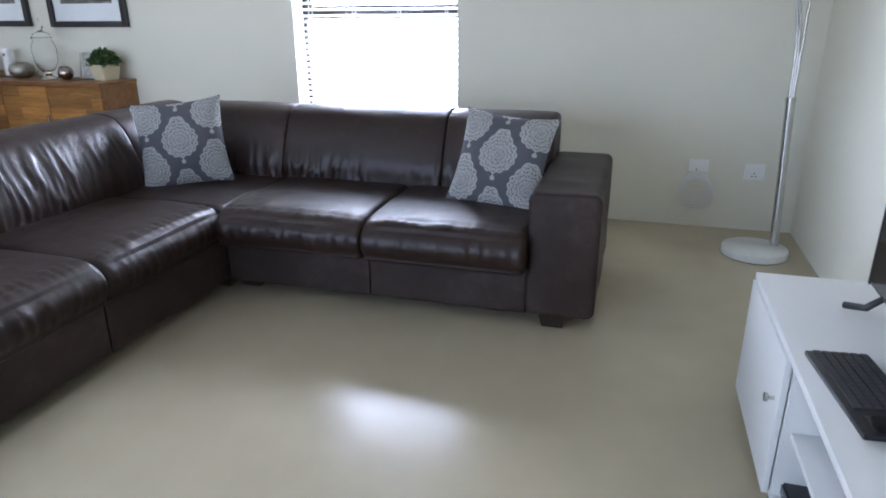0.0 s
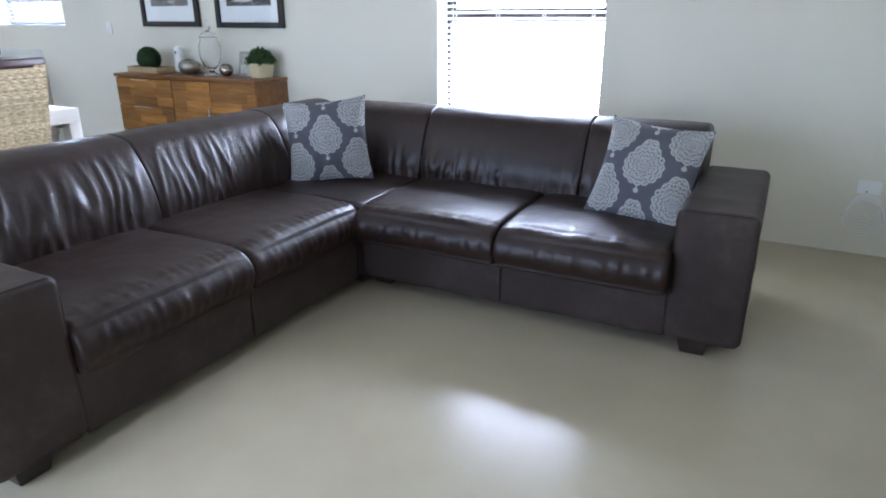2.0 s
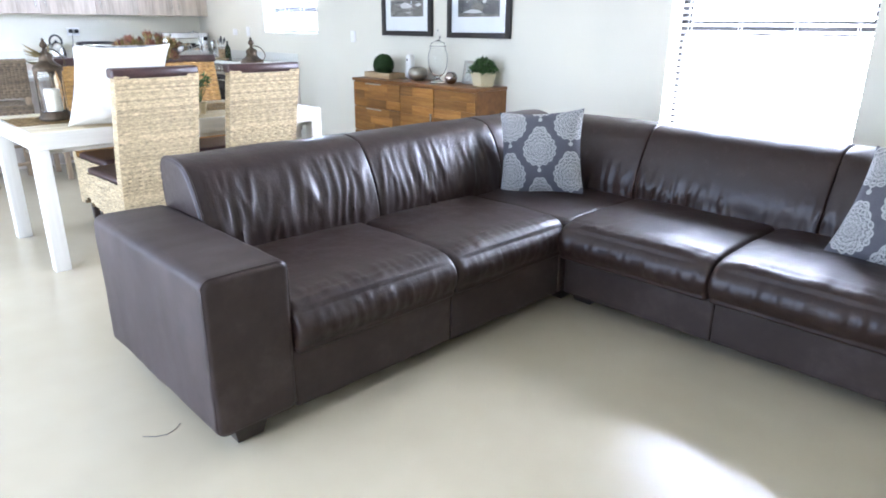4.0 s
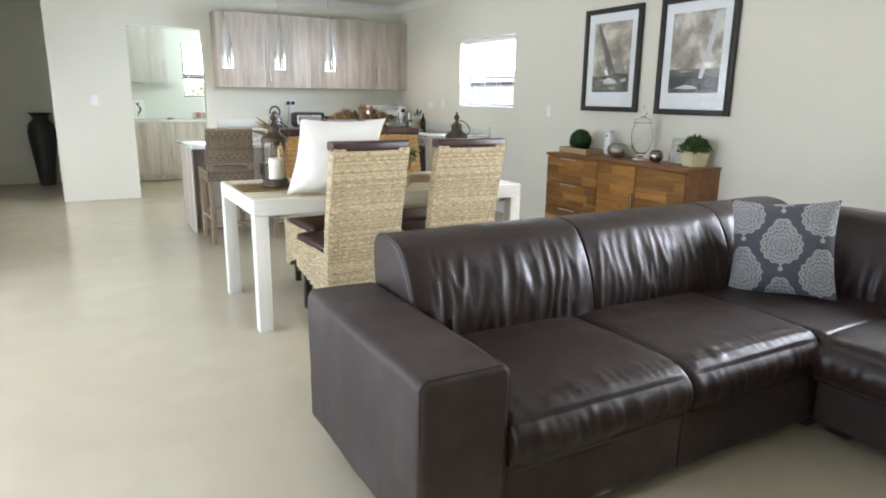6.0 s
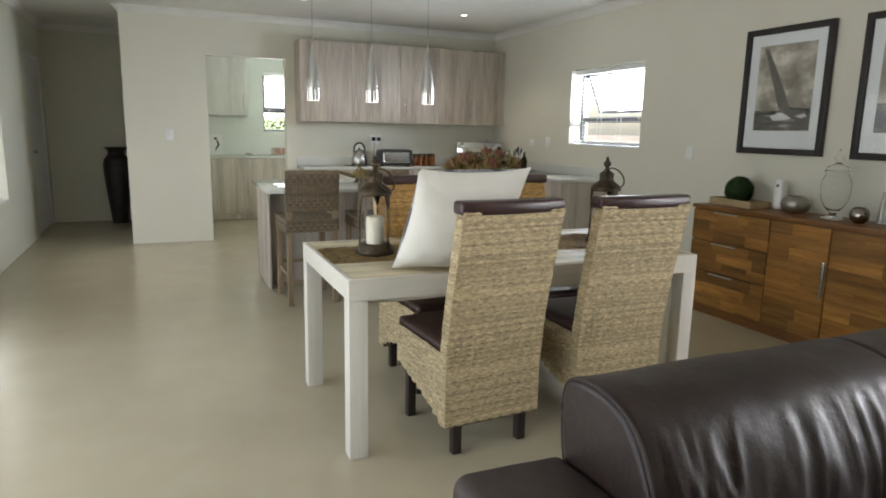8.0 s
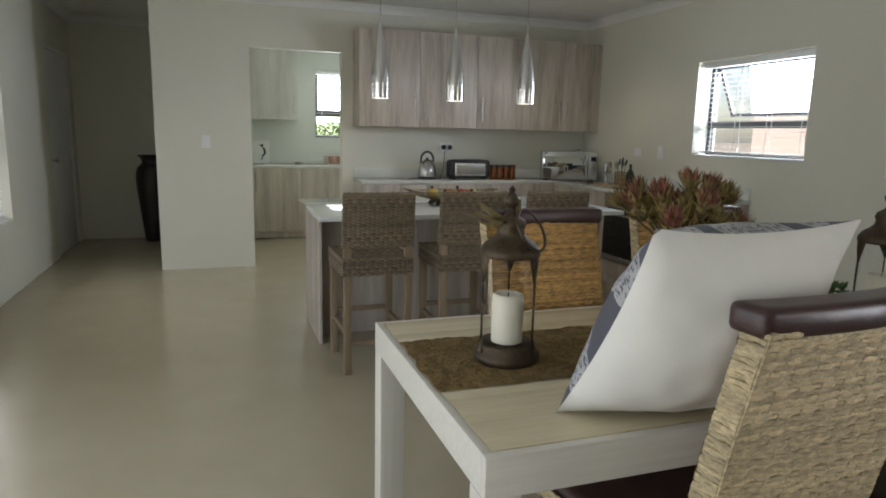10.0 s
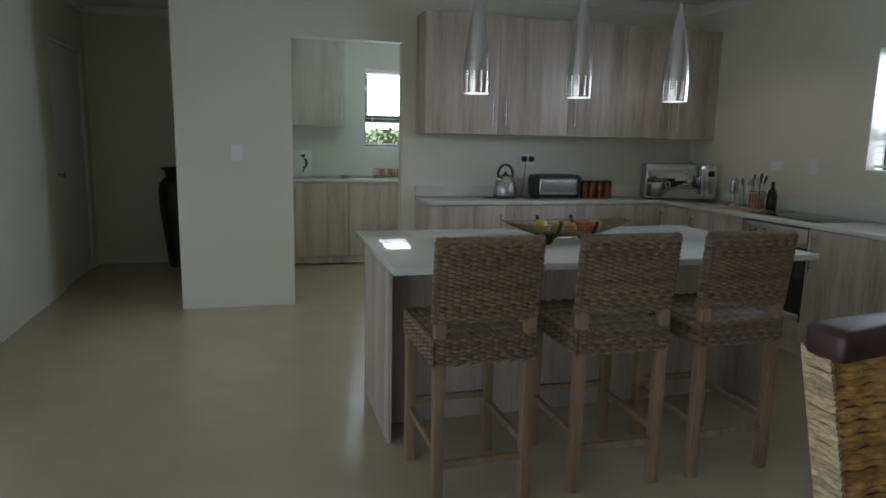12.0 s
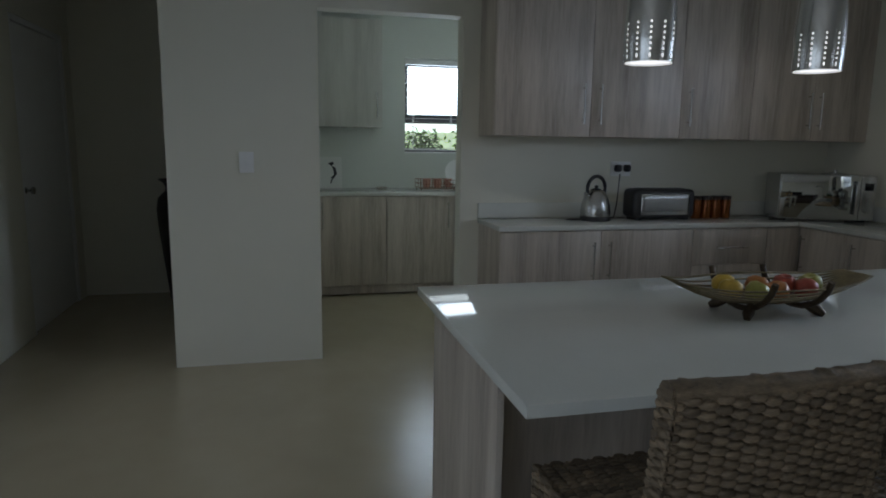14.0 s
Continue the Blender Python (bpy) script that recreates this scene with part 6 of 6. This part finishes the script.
def utensil_jar(x, y, kind):
    u = thing("utensil_jar", x, y, C, 0, "jar full of kitchen utensils by the hob", "utensil jar")
    if kind == "wire":
        bm = bmesh.new()
        for k in range(14):
            a = 2 * math.pi * k / 14
            sweep(bm, [(0.05 * math.cos(a), 0.05 * math.sin(a), 0.003), (0.057 * math.cos(a), 0.057 * math.sin(a), 0.14)], 0.002, 6)
        for z, r in ((0.003, 0.05), (0.07, 0.0535), (0.14, 0.057)):
            sweep(bm, [(r * math.cos(a), r * math.sin(a), z) for a in [2 * math.pi * i / 24 for i in range(24)]], 0.0025, 6, closed=True)
        finish("wire_cage", bm, COPPER, u, True)
        lathe("liner", BASKET_WOOD, u, [(0.0, 0.004), (0.045, 0.004), (0.05, 0.12), (0.047, 0.12), (0.042, 0.01), (0.0, 0.009)], 24, caps=False)
    else:
        lathe("glass", CLEAR_GLASS, u, [(0.0, 0.0), (0.048, 0.0), (0.05, 0.15), (0.047, 0.15), (0.045, 0.006), (0.0, 0.006)], 28, caps=False)
    for k, (dx, dy, h, head, mat) in enumerate(((0.025, 0.01, 0.27, 0.022, BLACK_PLASTIC), (-0.02, 0.02, 0.25, 0.025, STEEL), (0.0, -0.025, 0.24, 0.02, STOOL_WOOD), (0.03, -0.015, 0.29, 0.012, BLACK_PLASTIC), (-0.03, -0.01, 0.23, 0.028, STEEL))):
        if kind != "wire" and k > 2:
            continue
        e = (dx * 2.0, dy * 2.0, h)
        tube("utensil", mat, u, [(dx * 0.6, dy * 0.6, 0.012), (dx * 1.5, dy * 1.5, h * 0.7), (e[0], e[1], h - 0.03), (e[0] * 1.05, e[1] * 1.05, h)], [0.004, 0.004, head, head * 0.4], 8, 0.35)
    return u


utensil_jar(-9.49, 4.50, "glass")
utensil_jar(-9.36, 4.49, "wire")
beater = thing("hand_blender", -9.66, 4.52, C, 0, "chrome hand mixer standing on the worktop", "mixer")
padded("body", MIRROR, beater, (0.06, 0.07, 0.14), 0.028, 0.012, None, pose(0, 0, 0.09))
lathe("base", STEEL, beater, [(0.0, 0), (0.055, 0), (0.05, 0.015), (0.018, 0.03), (0.018, 0.095), (0.0, 0.096)], 24)
tagged(lathe("oil_bottle", glass("green_glass", (0.10, 0.16, 0.03)), None, [(0.0, 0), (0.036, 0), (0.038, 0.01), (0.038, 0.12), (0.03, 0.15), (0.013, 0.18), (0.012, 0.215), (0.015, 0.217), (0.015, 0.225), (0.009, 0.225), (0.009, 0.18), (0.026, 0.148), (0.034, 0.12), (0.034, 0.008), (0, 0.008)], 28, pose(-9.22, 4.50, C), caps=False), "dark green glass oil bottle", "bottle")
tagged(boxes("wooden_board", BASKET_WOOD, None, [(-0.20, 0.20, -0.09, 0.09, 0.0, 0.012)], 0.003, pose(-9.35, 4.36, C, 0, 0, 6)), "thin wooden board beside the hob", "board")
wall_plate("light_switch", pose(-9.50, north_y(-9.5), 1.24, 0, 0, NORTH_TURN), 0.12, 0.08, "white double wall socket", "switch", 2)
wall_plate("light_switch", pose(-9.13, north_y(-9.1), 1.25, 0, 0, NORTH_TURN), 0.085, 0.12, "white wall isolator switch", "switch", 1)


def fruit_bowl():
    b = thing("fruit_bowl", -8.24, 2.30, 0.8775, 90, "boat-shaped slatted bowl holding apples and lemons", "bowl")
    cane = surface("split_cane", (0.15, 0.115, 0.05), 0.6, vary=0.5, big=10, fine=70, relief=0.4)
    bm = bmesh.new()
    for k in range(-7, 8):
        f = k / 7
        pts = []
        for i in range(17):
            u = -1 + 2 * i / 16
            span = 0.345
            width = 0.14 * (1 - abs(u) ** 2.2) + 0.055 * abs(u) ** 3
            depth = 0.055 * (1 - f * f) * (1 - u * u)
            pts.append((u * span, f * width, 0.064 + 0.035 * abs(f) ** 2 * (1 - u * u) - depth * 0.6 + 0.05 * abs(u) ** 3.0))
        sweep(bm, pts, 0.006, 6, 0.5)
    finish("slat", bm, cane, b, True)
    for u in (-0.10, 0.10):
        pts = [(u, 0.15 * math.sin(radians(a)), 0.144 - 0.125 * math.cos(radians(a))) for a in range(-80, 81, 16)]
        tube("rib", BRONZE, b, pts, 0.010, 8)
        for sgn in (-1, 1):
            tube("foot", BRONZE, b, [(u, sgn * 0.055, 0.034), (u * 1.25, sgn * 0.075, 0.018), (u * 1.4, sgn * 0.09, 0.004)], [0.014, 0.018, 0.010], 8)
    return b


fruit_bowl()
fruit_colours = {"lemon": (0.50, 0.33, 0.04), "apple": (0.30, 0.055, 0.03), "green_apple": (0.32, 0.31, 0.07), "orange": (0.42, 0.16, 0.035)}
fruit_mats = {k: surface("skin_" + k, c, 0.35, vary=0.25, big=14, fine=120, relief=0.1) for k, c in fruit_colours.items()}
for kind, dy, dx, dz in (("lemon", -0.17, 0.02, 0.082), ("green_apple", -0.09, 0.03, 0.078), ("lemon", -0.13, -0.05, 0.082), ("apple", 0.10, -0.035, 0.08), ("orange", 0.02, 0.04, 0.076), ("apple", 0.12, 0.04, 0.08), ("orange", -0.01, -0.045, 0.076), ("green_apple", 0.19, 0.0, 0.086)):
    tagged(lathe(kind, fruit_mats[kind], None, [(0.0, 0.004), (0.014, 0.0), (0.03, 0.012), (0.037, 0.035), (0.033, 0.056), (0.018, 0.067), (0.006, 0.064), (0.0, 0.06)], 22, pose(-8.24 + dx, 2.30 + dy * 0.9, 0.8775 + dz - 0.037, random.uniform(-25, 25), random.uniform(-25, 25), 0)), "ripe " + kind.replace("_", " ") + " lying in the boat-shaped bowl", "fruit", "fruit in the bowl")

# passage
vase_mat = surface("carved_dark_clay", (0.026, 0.021, 0.018), 0.4, vary=0.5, big=9, fine=45, relief=0.7, depth=0.006)
tagged(lathe("floor_vase", vase_mat, None, [(0.0, 0), (0.10, 0.0), (0.105, 0.02), (0.118, 0.15), (0.145, 0.40), (0.172, 0.66), (0.178, 0.80), (0.162, 0.89), (0.12, 0.935), (0.102, 0.95), (0.10, 0.985), (0.12, 1.02), (0.155, 1.045), (0.152, 1.05), (0.11, 1.022), (0.09, 0.985), (0.09, 0.94), (0.0, 0.90)], 44, pose(-12.52, -0.085, 0), caps=False), "tall carved dark clay floor vase in the passage", "vase")

# scullery
SC = 0.945


def scullery_units():
    c = thing("scullery_cabinet", -12.32, 0.36, 0, 90, "greige scullery base cabinets under a white top", "cabinet")
    ln = 3.19 - 0.36
    boxes("body", LAMINATE, c, [(0, ln, 0, 0.575, 0.09, SC - 0.033)], 0.001)
    boxes("plinth", LAMINATE, c, [(0, ln, 0.02, 0.57, 0.012, 0.089)], 0.001)
    fronts(c, [("door", a, a + 0.62, 0.10, SC - 0.036, a + (0.57 if k % 2 == 0 else 0.05), 0.74, True) for k, a in enumerate((0.0, 0.72, 1.345, 1.97))])
    boxes("top", QUARTZ, c, [(0, ln, -0.03, 0.575, SC - 0.03, SC)], 0.003)
    u = thing("scullery_wall_cabinet", -12.58, 0.36, 1.52, 90, "pale grey scullery wall cabinet", "cabinet")
    boxes("body", PALE_LAMINATE, u, [(0, 1.345, 0, 0.31, 0, 0.96)], 0.001)
    fronts(u, [("door", 0.0, 0.67, 0, 0.96, 0.62, 0.2, True), ("door", 0.67, 1.345, 0, 0.96, 1.29, 0.2, True)], board=PALE_LAMINATE)


scullery_units()
S = SC + 0.0006
pr = thing("print_tile", -12.80, 1.22, S, 90, "white print with dark brushed shape leaning on wall", "picture")
boxes("board", MOUNT_CARD, pr, [(-0.13, 0.13, 0, 0.015, 0, 0.30)], 0.002, pose(0, 0, 0, -8))
ink = bmesh.new()
for pts in ([(0.0, 0.24), (0.045, 0.255), (0.06, 0.235), (0.03, 0.215)], [(0.03, 0.22), (0.07, 0.20), (0.085, 0.14), (0.05, 0.09), (0.02, 0.10), (0.055, 0.13), (0.05, 0.18)], [(0.03, 0.09), (0.045, 0.09), (0.03, 0.05), (0.015, 0.045)]):
    ink.faces.new([ink.verts.new((x, -0.0012, z)) for x, z in pts])
finish("ink_shape", ink, BLACK_PLASTIC, pr, False, pose(0, 0, 0, -8))
tagged(lathe("glass_dish", PEWTER, None, [(0.0, 0), (0.045, 0), (0.06, 0.025), (0.055, 0.03), (0.04, 0.01), (0.0, 0.008)], 6, pose(-12.60, 1.70, S), caps=False), "small faceted dish on the scullery top", "dish")
rack = thing("dish_rack", -12.60, 2.25, S, 90, "copper wire dish rack with cups", "dish rack")
wires = bmesh.new()
for k in range(15):
    x = -0.20 + 0.4 * k / 14
    sweep(wires, [(x, -0.13, 0.10), (x, -0.12, 0.02), (x, 0.12, 0.02), (x, 0.13, 0.10)], 0.0025, 6)
for z, y in ((0.10, 0.13), (0.02, 0.12), (0.06, 0.125)):
    sweep(wires, [(-0.2, -y, z), (0.2, -y, z), (0.2, y, z), (-0.2, y, z)], 0.003, 6, closed=True)
for x, y in ((-0.19, -0.11), (0.19, -0.11), (-0.19, 0.11), (0.19, 0.11)):
    sweep(wires, [(x, y, 0.02), (x, y, 0.0)], 0.004, 6)
finish("wire", wires, COPPER, rack, True)
CUP = surface("pink_stoneware", (0.55, 0.30, 0.24), 0.35, vary=0.1)
for x, y in ((-0.12, -0.03), (-0.02, -0.05), (0.10, 0.0)):
    m = pose(-12.60 - y, 2.25 + x, S + 0.024)
    cup = tagged(lathe("cup", CUP, None, [(0.0, 0), (0.028, 0), (0.038, 0.03), (0.04, 0.085), (0.037, 0.085), (0.034, 0.03), (0.0, 0.008)], 24, m, caps=False), "pink stoneware cup in the dish rack", "cup", "cups in the rack")
tagged(lathe("plate", WHITE_PLASTIC, None, [(0.0, 0.0), (0.07, 0.0), (0.12, 0.018), (0.12, 0.022), (0.07, 0.005), (0.0, 0.004)], 32, pose(-12.60, 2.43, S + 0.165, 0, 78, 0), caps=False), "white plate upright in the dish rack", "plate")

# a stray thread on the floor
tagged(tube("thread", surface("dark_thread", (0.12, 0.11, 0.10), 0.9), None, [(-2.945, 0.935, 0.0012), (-2.915, 0.965, 0.0012), (-2.90, 1.0, 0.0012), (-2.91, 1.035, 0.0012), (-2.935, 1.06, 0.0012)], 0.0014, 6), "dark thread lying on the floor", "thread")

# outside the windows
BRICK_WALL = surface("pale_pink_plaster", (0.74, 0.64, 0.57), 0.85, vary=0.08, big=0.6, fine=20, relief=0.2, depth=0.004)
ROOF = surface("terracotta_roof", (0.40, 0.22, 0.15), 0.8, vary=0.25, big=1.5, fine=14, relief=0.4, depth=0.01)
house = thing("neighbour_house", -11.5, 13.0, -0.125, 0, "pale plastered two-storey neighbouring house", "house")
tagged(wall_with_holes("wall", BRICK_WALL, 15.0, 6.2, 0.25, [(4.3, 5.9, 3.4, 4.6), (9.0, 10.6, 3.4, 4.6), (4.3, 5.9, 0.9, 2.1)], pose(-5, 0, 0)), kind="").parent = house
for x, z in ((4.3, 3.4), (9.0, 3.4), (4.3, 0.9)):
    wdw = new("window")
    wdw.parent = house
    boxes("frame", WHITE_PLASTIC, wdw, [(x - 5, x - 4.94, 0.06, 0.12, z, z + 1.2), (x - 3.46, x - 3.4, 0.06, 0.12, z, z + 1.2), (x - 4.23, x - 4.17, 0.06, 0.12, z + 0.06, z + 1.14), (x - 4.94, x - 3.46, 0.06, 0.12, z, z + 0.06), (x - 4.94, x - 3.46, 0.06, 0.12, z + 1.14, z + 1.2)], 0.004)
    boxes("pane", surface("sky_lit_glass", (0.25, 0.36, 0.40), 0.05, vary=0.1, relief=0), wdw, [(x - 4.94, x - 3.46, 0.08, 0.1, z + 0.06, z + 1.14)], 0)
roof_bm = bmesh.new()
ra = [roof_bm.verts.new(p) for p in ((-5.5, -0.5, 6.1), (10.5, -0.5, 6.1), (10.5, 4, 8.2), (-5.5, 4, 8.2))]
ret = bmesh.ops.solidify(roof_bm, geom=[roof_bm.faces.new(ra)], thickness=0.15)
finish("roof", roof_bm, ROOF, house)


slab("backdrop", -30.2, -30.0, -9.0, 16.0, -0.12, 9.0, glow_material("hazy_sky", (0.93, 1.0, 0.93), 3.2), "pale hazy sky beyond the garden")
# added slab that glows by itself: the slope's sunlight is put in as emission
slab("backdrop_hill", -29.9, -29.7, -9.0, 16.0, -0.12, 1.75, glow_material("green_glow", (0.74, 0.95, 0.55), 1.5), "glowing pale green backdrop slab standing in for a sunlit slope")


def garden_tree(x, y, h, seed):
    random.seed(seed)
    t = thing("garden_tree", x, y, -0.125, 0, "leafy green garden tree outside the scullery", "tree", "garden trees")
    bark = bpy.data.materials.get("tree_bark") or surface("tree_bark", (0.12, 0.09, 0.06), 0.9, vary=0.4, big=6, fine=30, relief=0.6)
    bm = bmesh.new()
    sweep(bm, [(0, 0, 0), (0.05, 0.03, h * 0.3), (0.02, -0.05, h * 0.6), (0.0, 0, h * 0.8)], [0.12, 0.09, 0.06, 0.03], 8)
    tips = []
    for k in range(9):
        a = k * 2.4
        z0 = h * (0.3 + 0.05 * k)
        tip = Vector((math.cos(a) * h * 0.32, math.sin(a) * h * 0.32, z0 + h * 0.22))
        sweep(bm, [(0.03, 0, z0), tip * 0.5 + Vector((0, 0, z0 * 0.5)), tip], [0.04, 0.025, 0.01], 6)
        tips += [tip, tip * 0.6 + Vector((0, 0, z0 * 0.4))]
    tips.append(Vector((0, 0, h * 0.9)))
    finish("trunk", bm, bark, t, True)
    lv = bmesh.new()
    for tip in tips:
        for q in range(60):
            d = Vector((random.gauss(0, 1), random.gauss(0, 1), random.gauss(0, 0.8)))
            p = tip + d * h * 0.075
            e = Vector((random.uniform(-1, 1), random.uniform(-1, 1), random.uniform(-0.6, 0.6))).normalized()
            leaf_blade(lv, p, p + e * 0.16, 0.08)
    tagged(finish("leaves", lv, bpy.data.materials.get("garden_leaf") or surface("garden_leaf", (0.12, 0.19, 0.05), 0.6, vary=0.5, big=4, fine=20), t), kind="stuff")
    return t


for k, (x, y, h) in enumerate(((-20.5, 3.6, 1.75), (-21.5, 5.6, 2.0), (-20.0, 1.6, 1.7))):
    garden_tree(x, y, h, 40 + k)
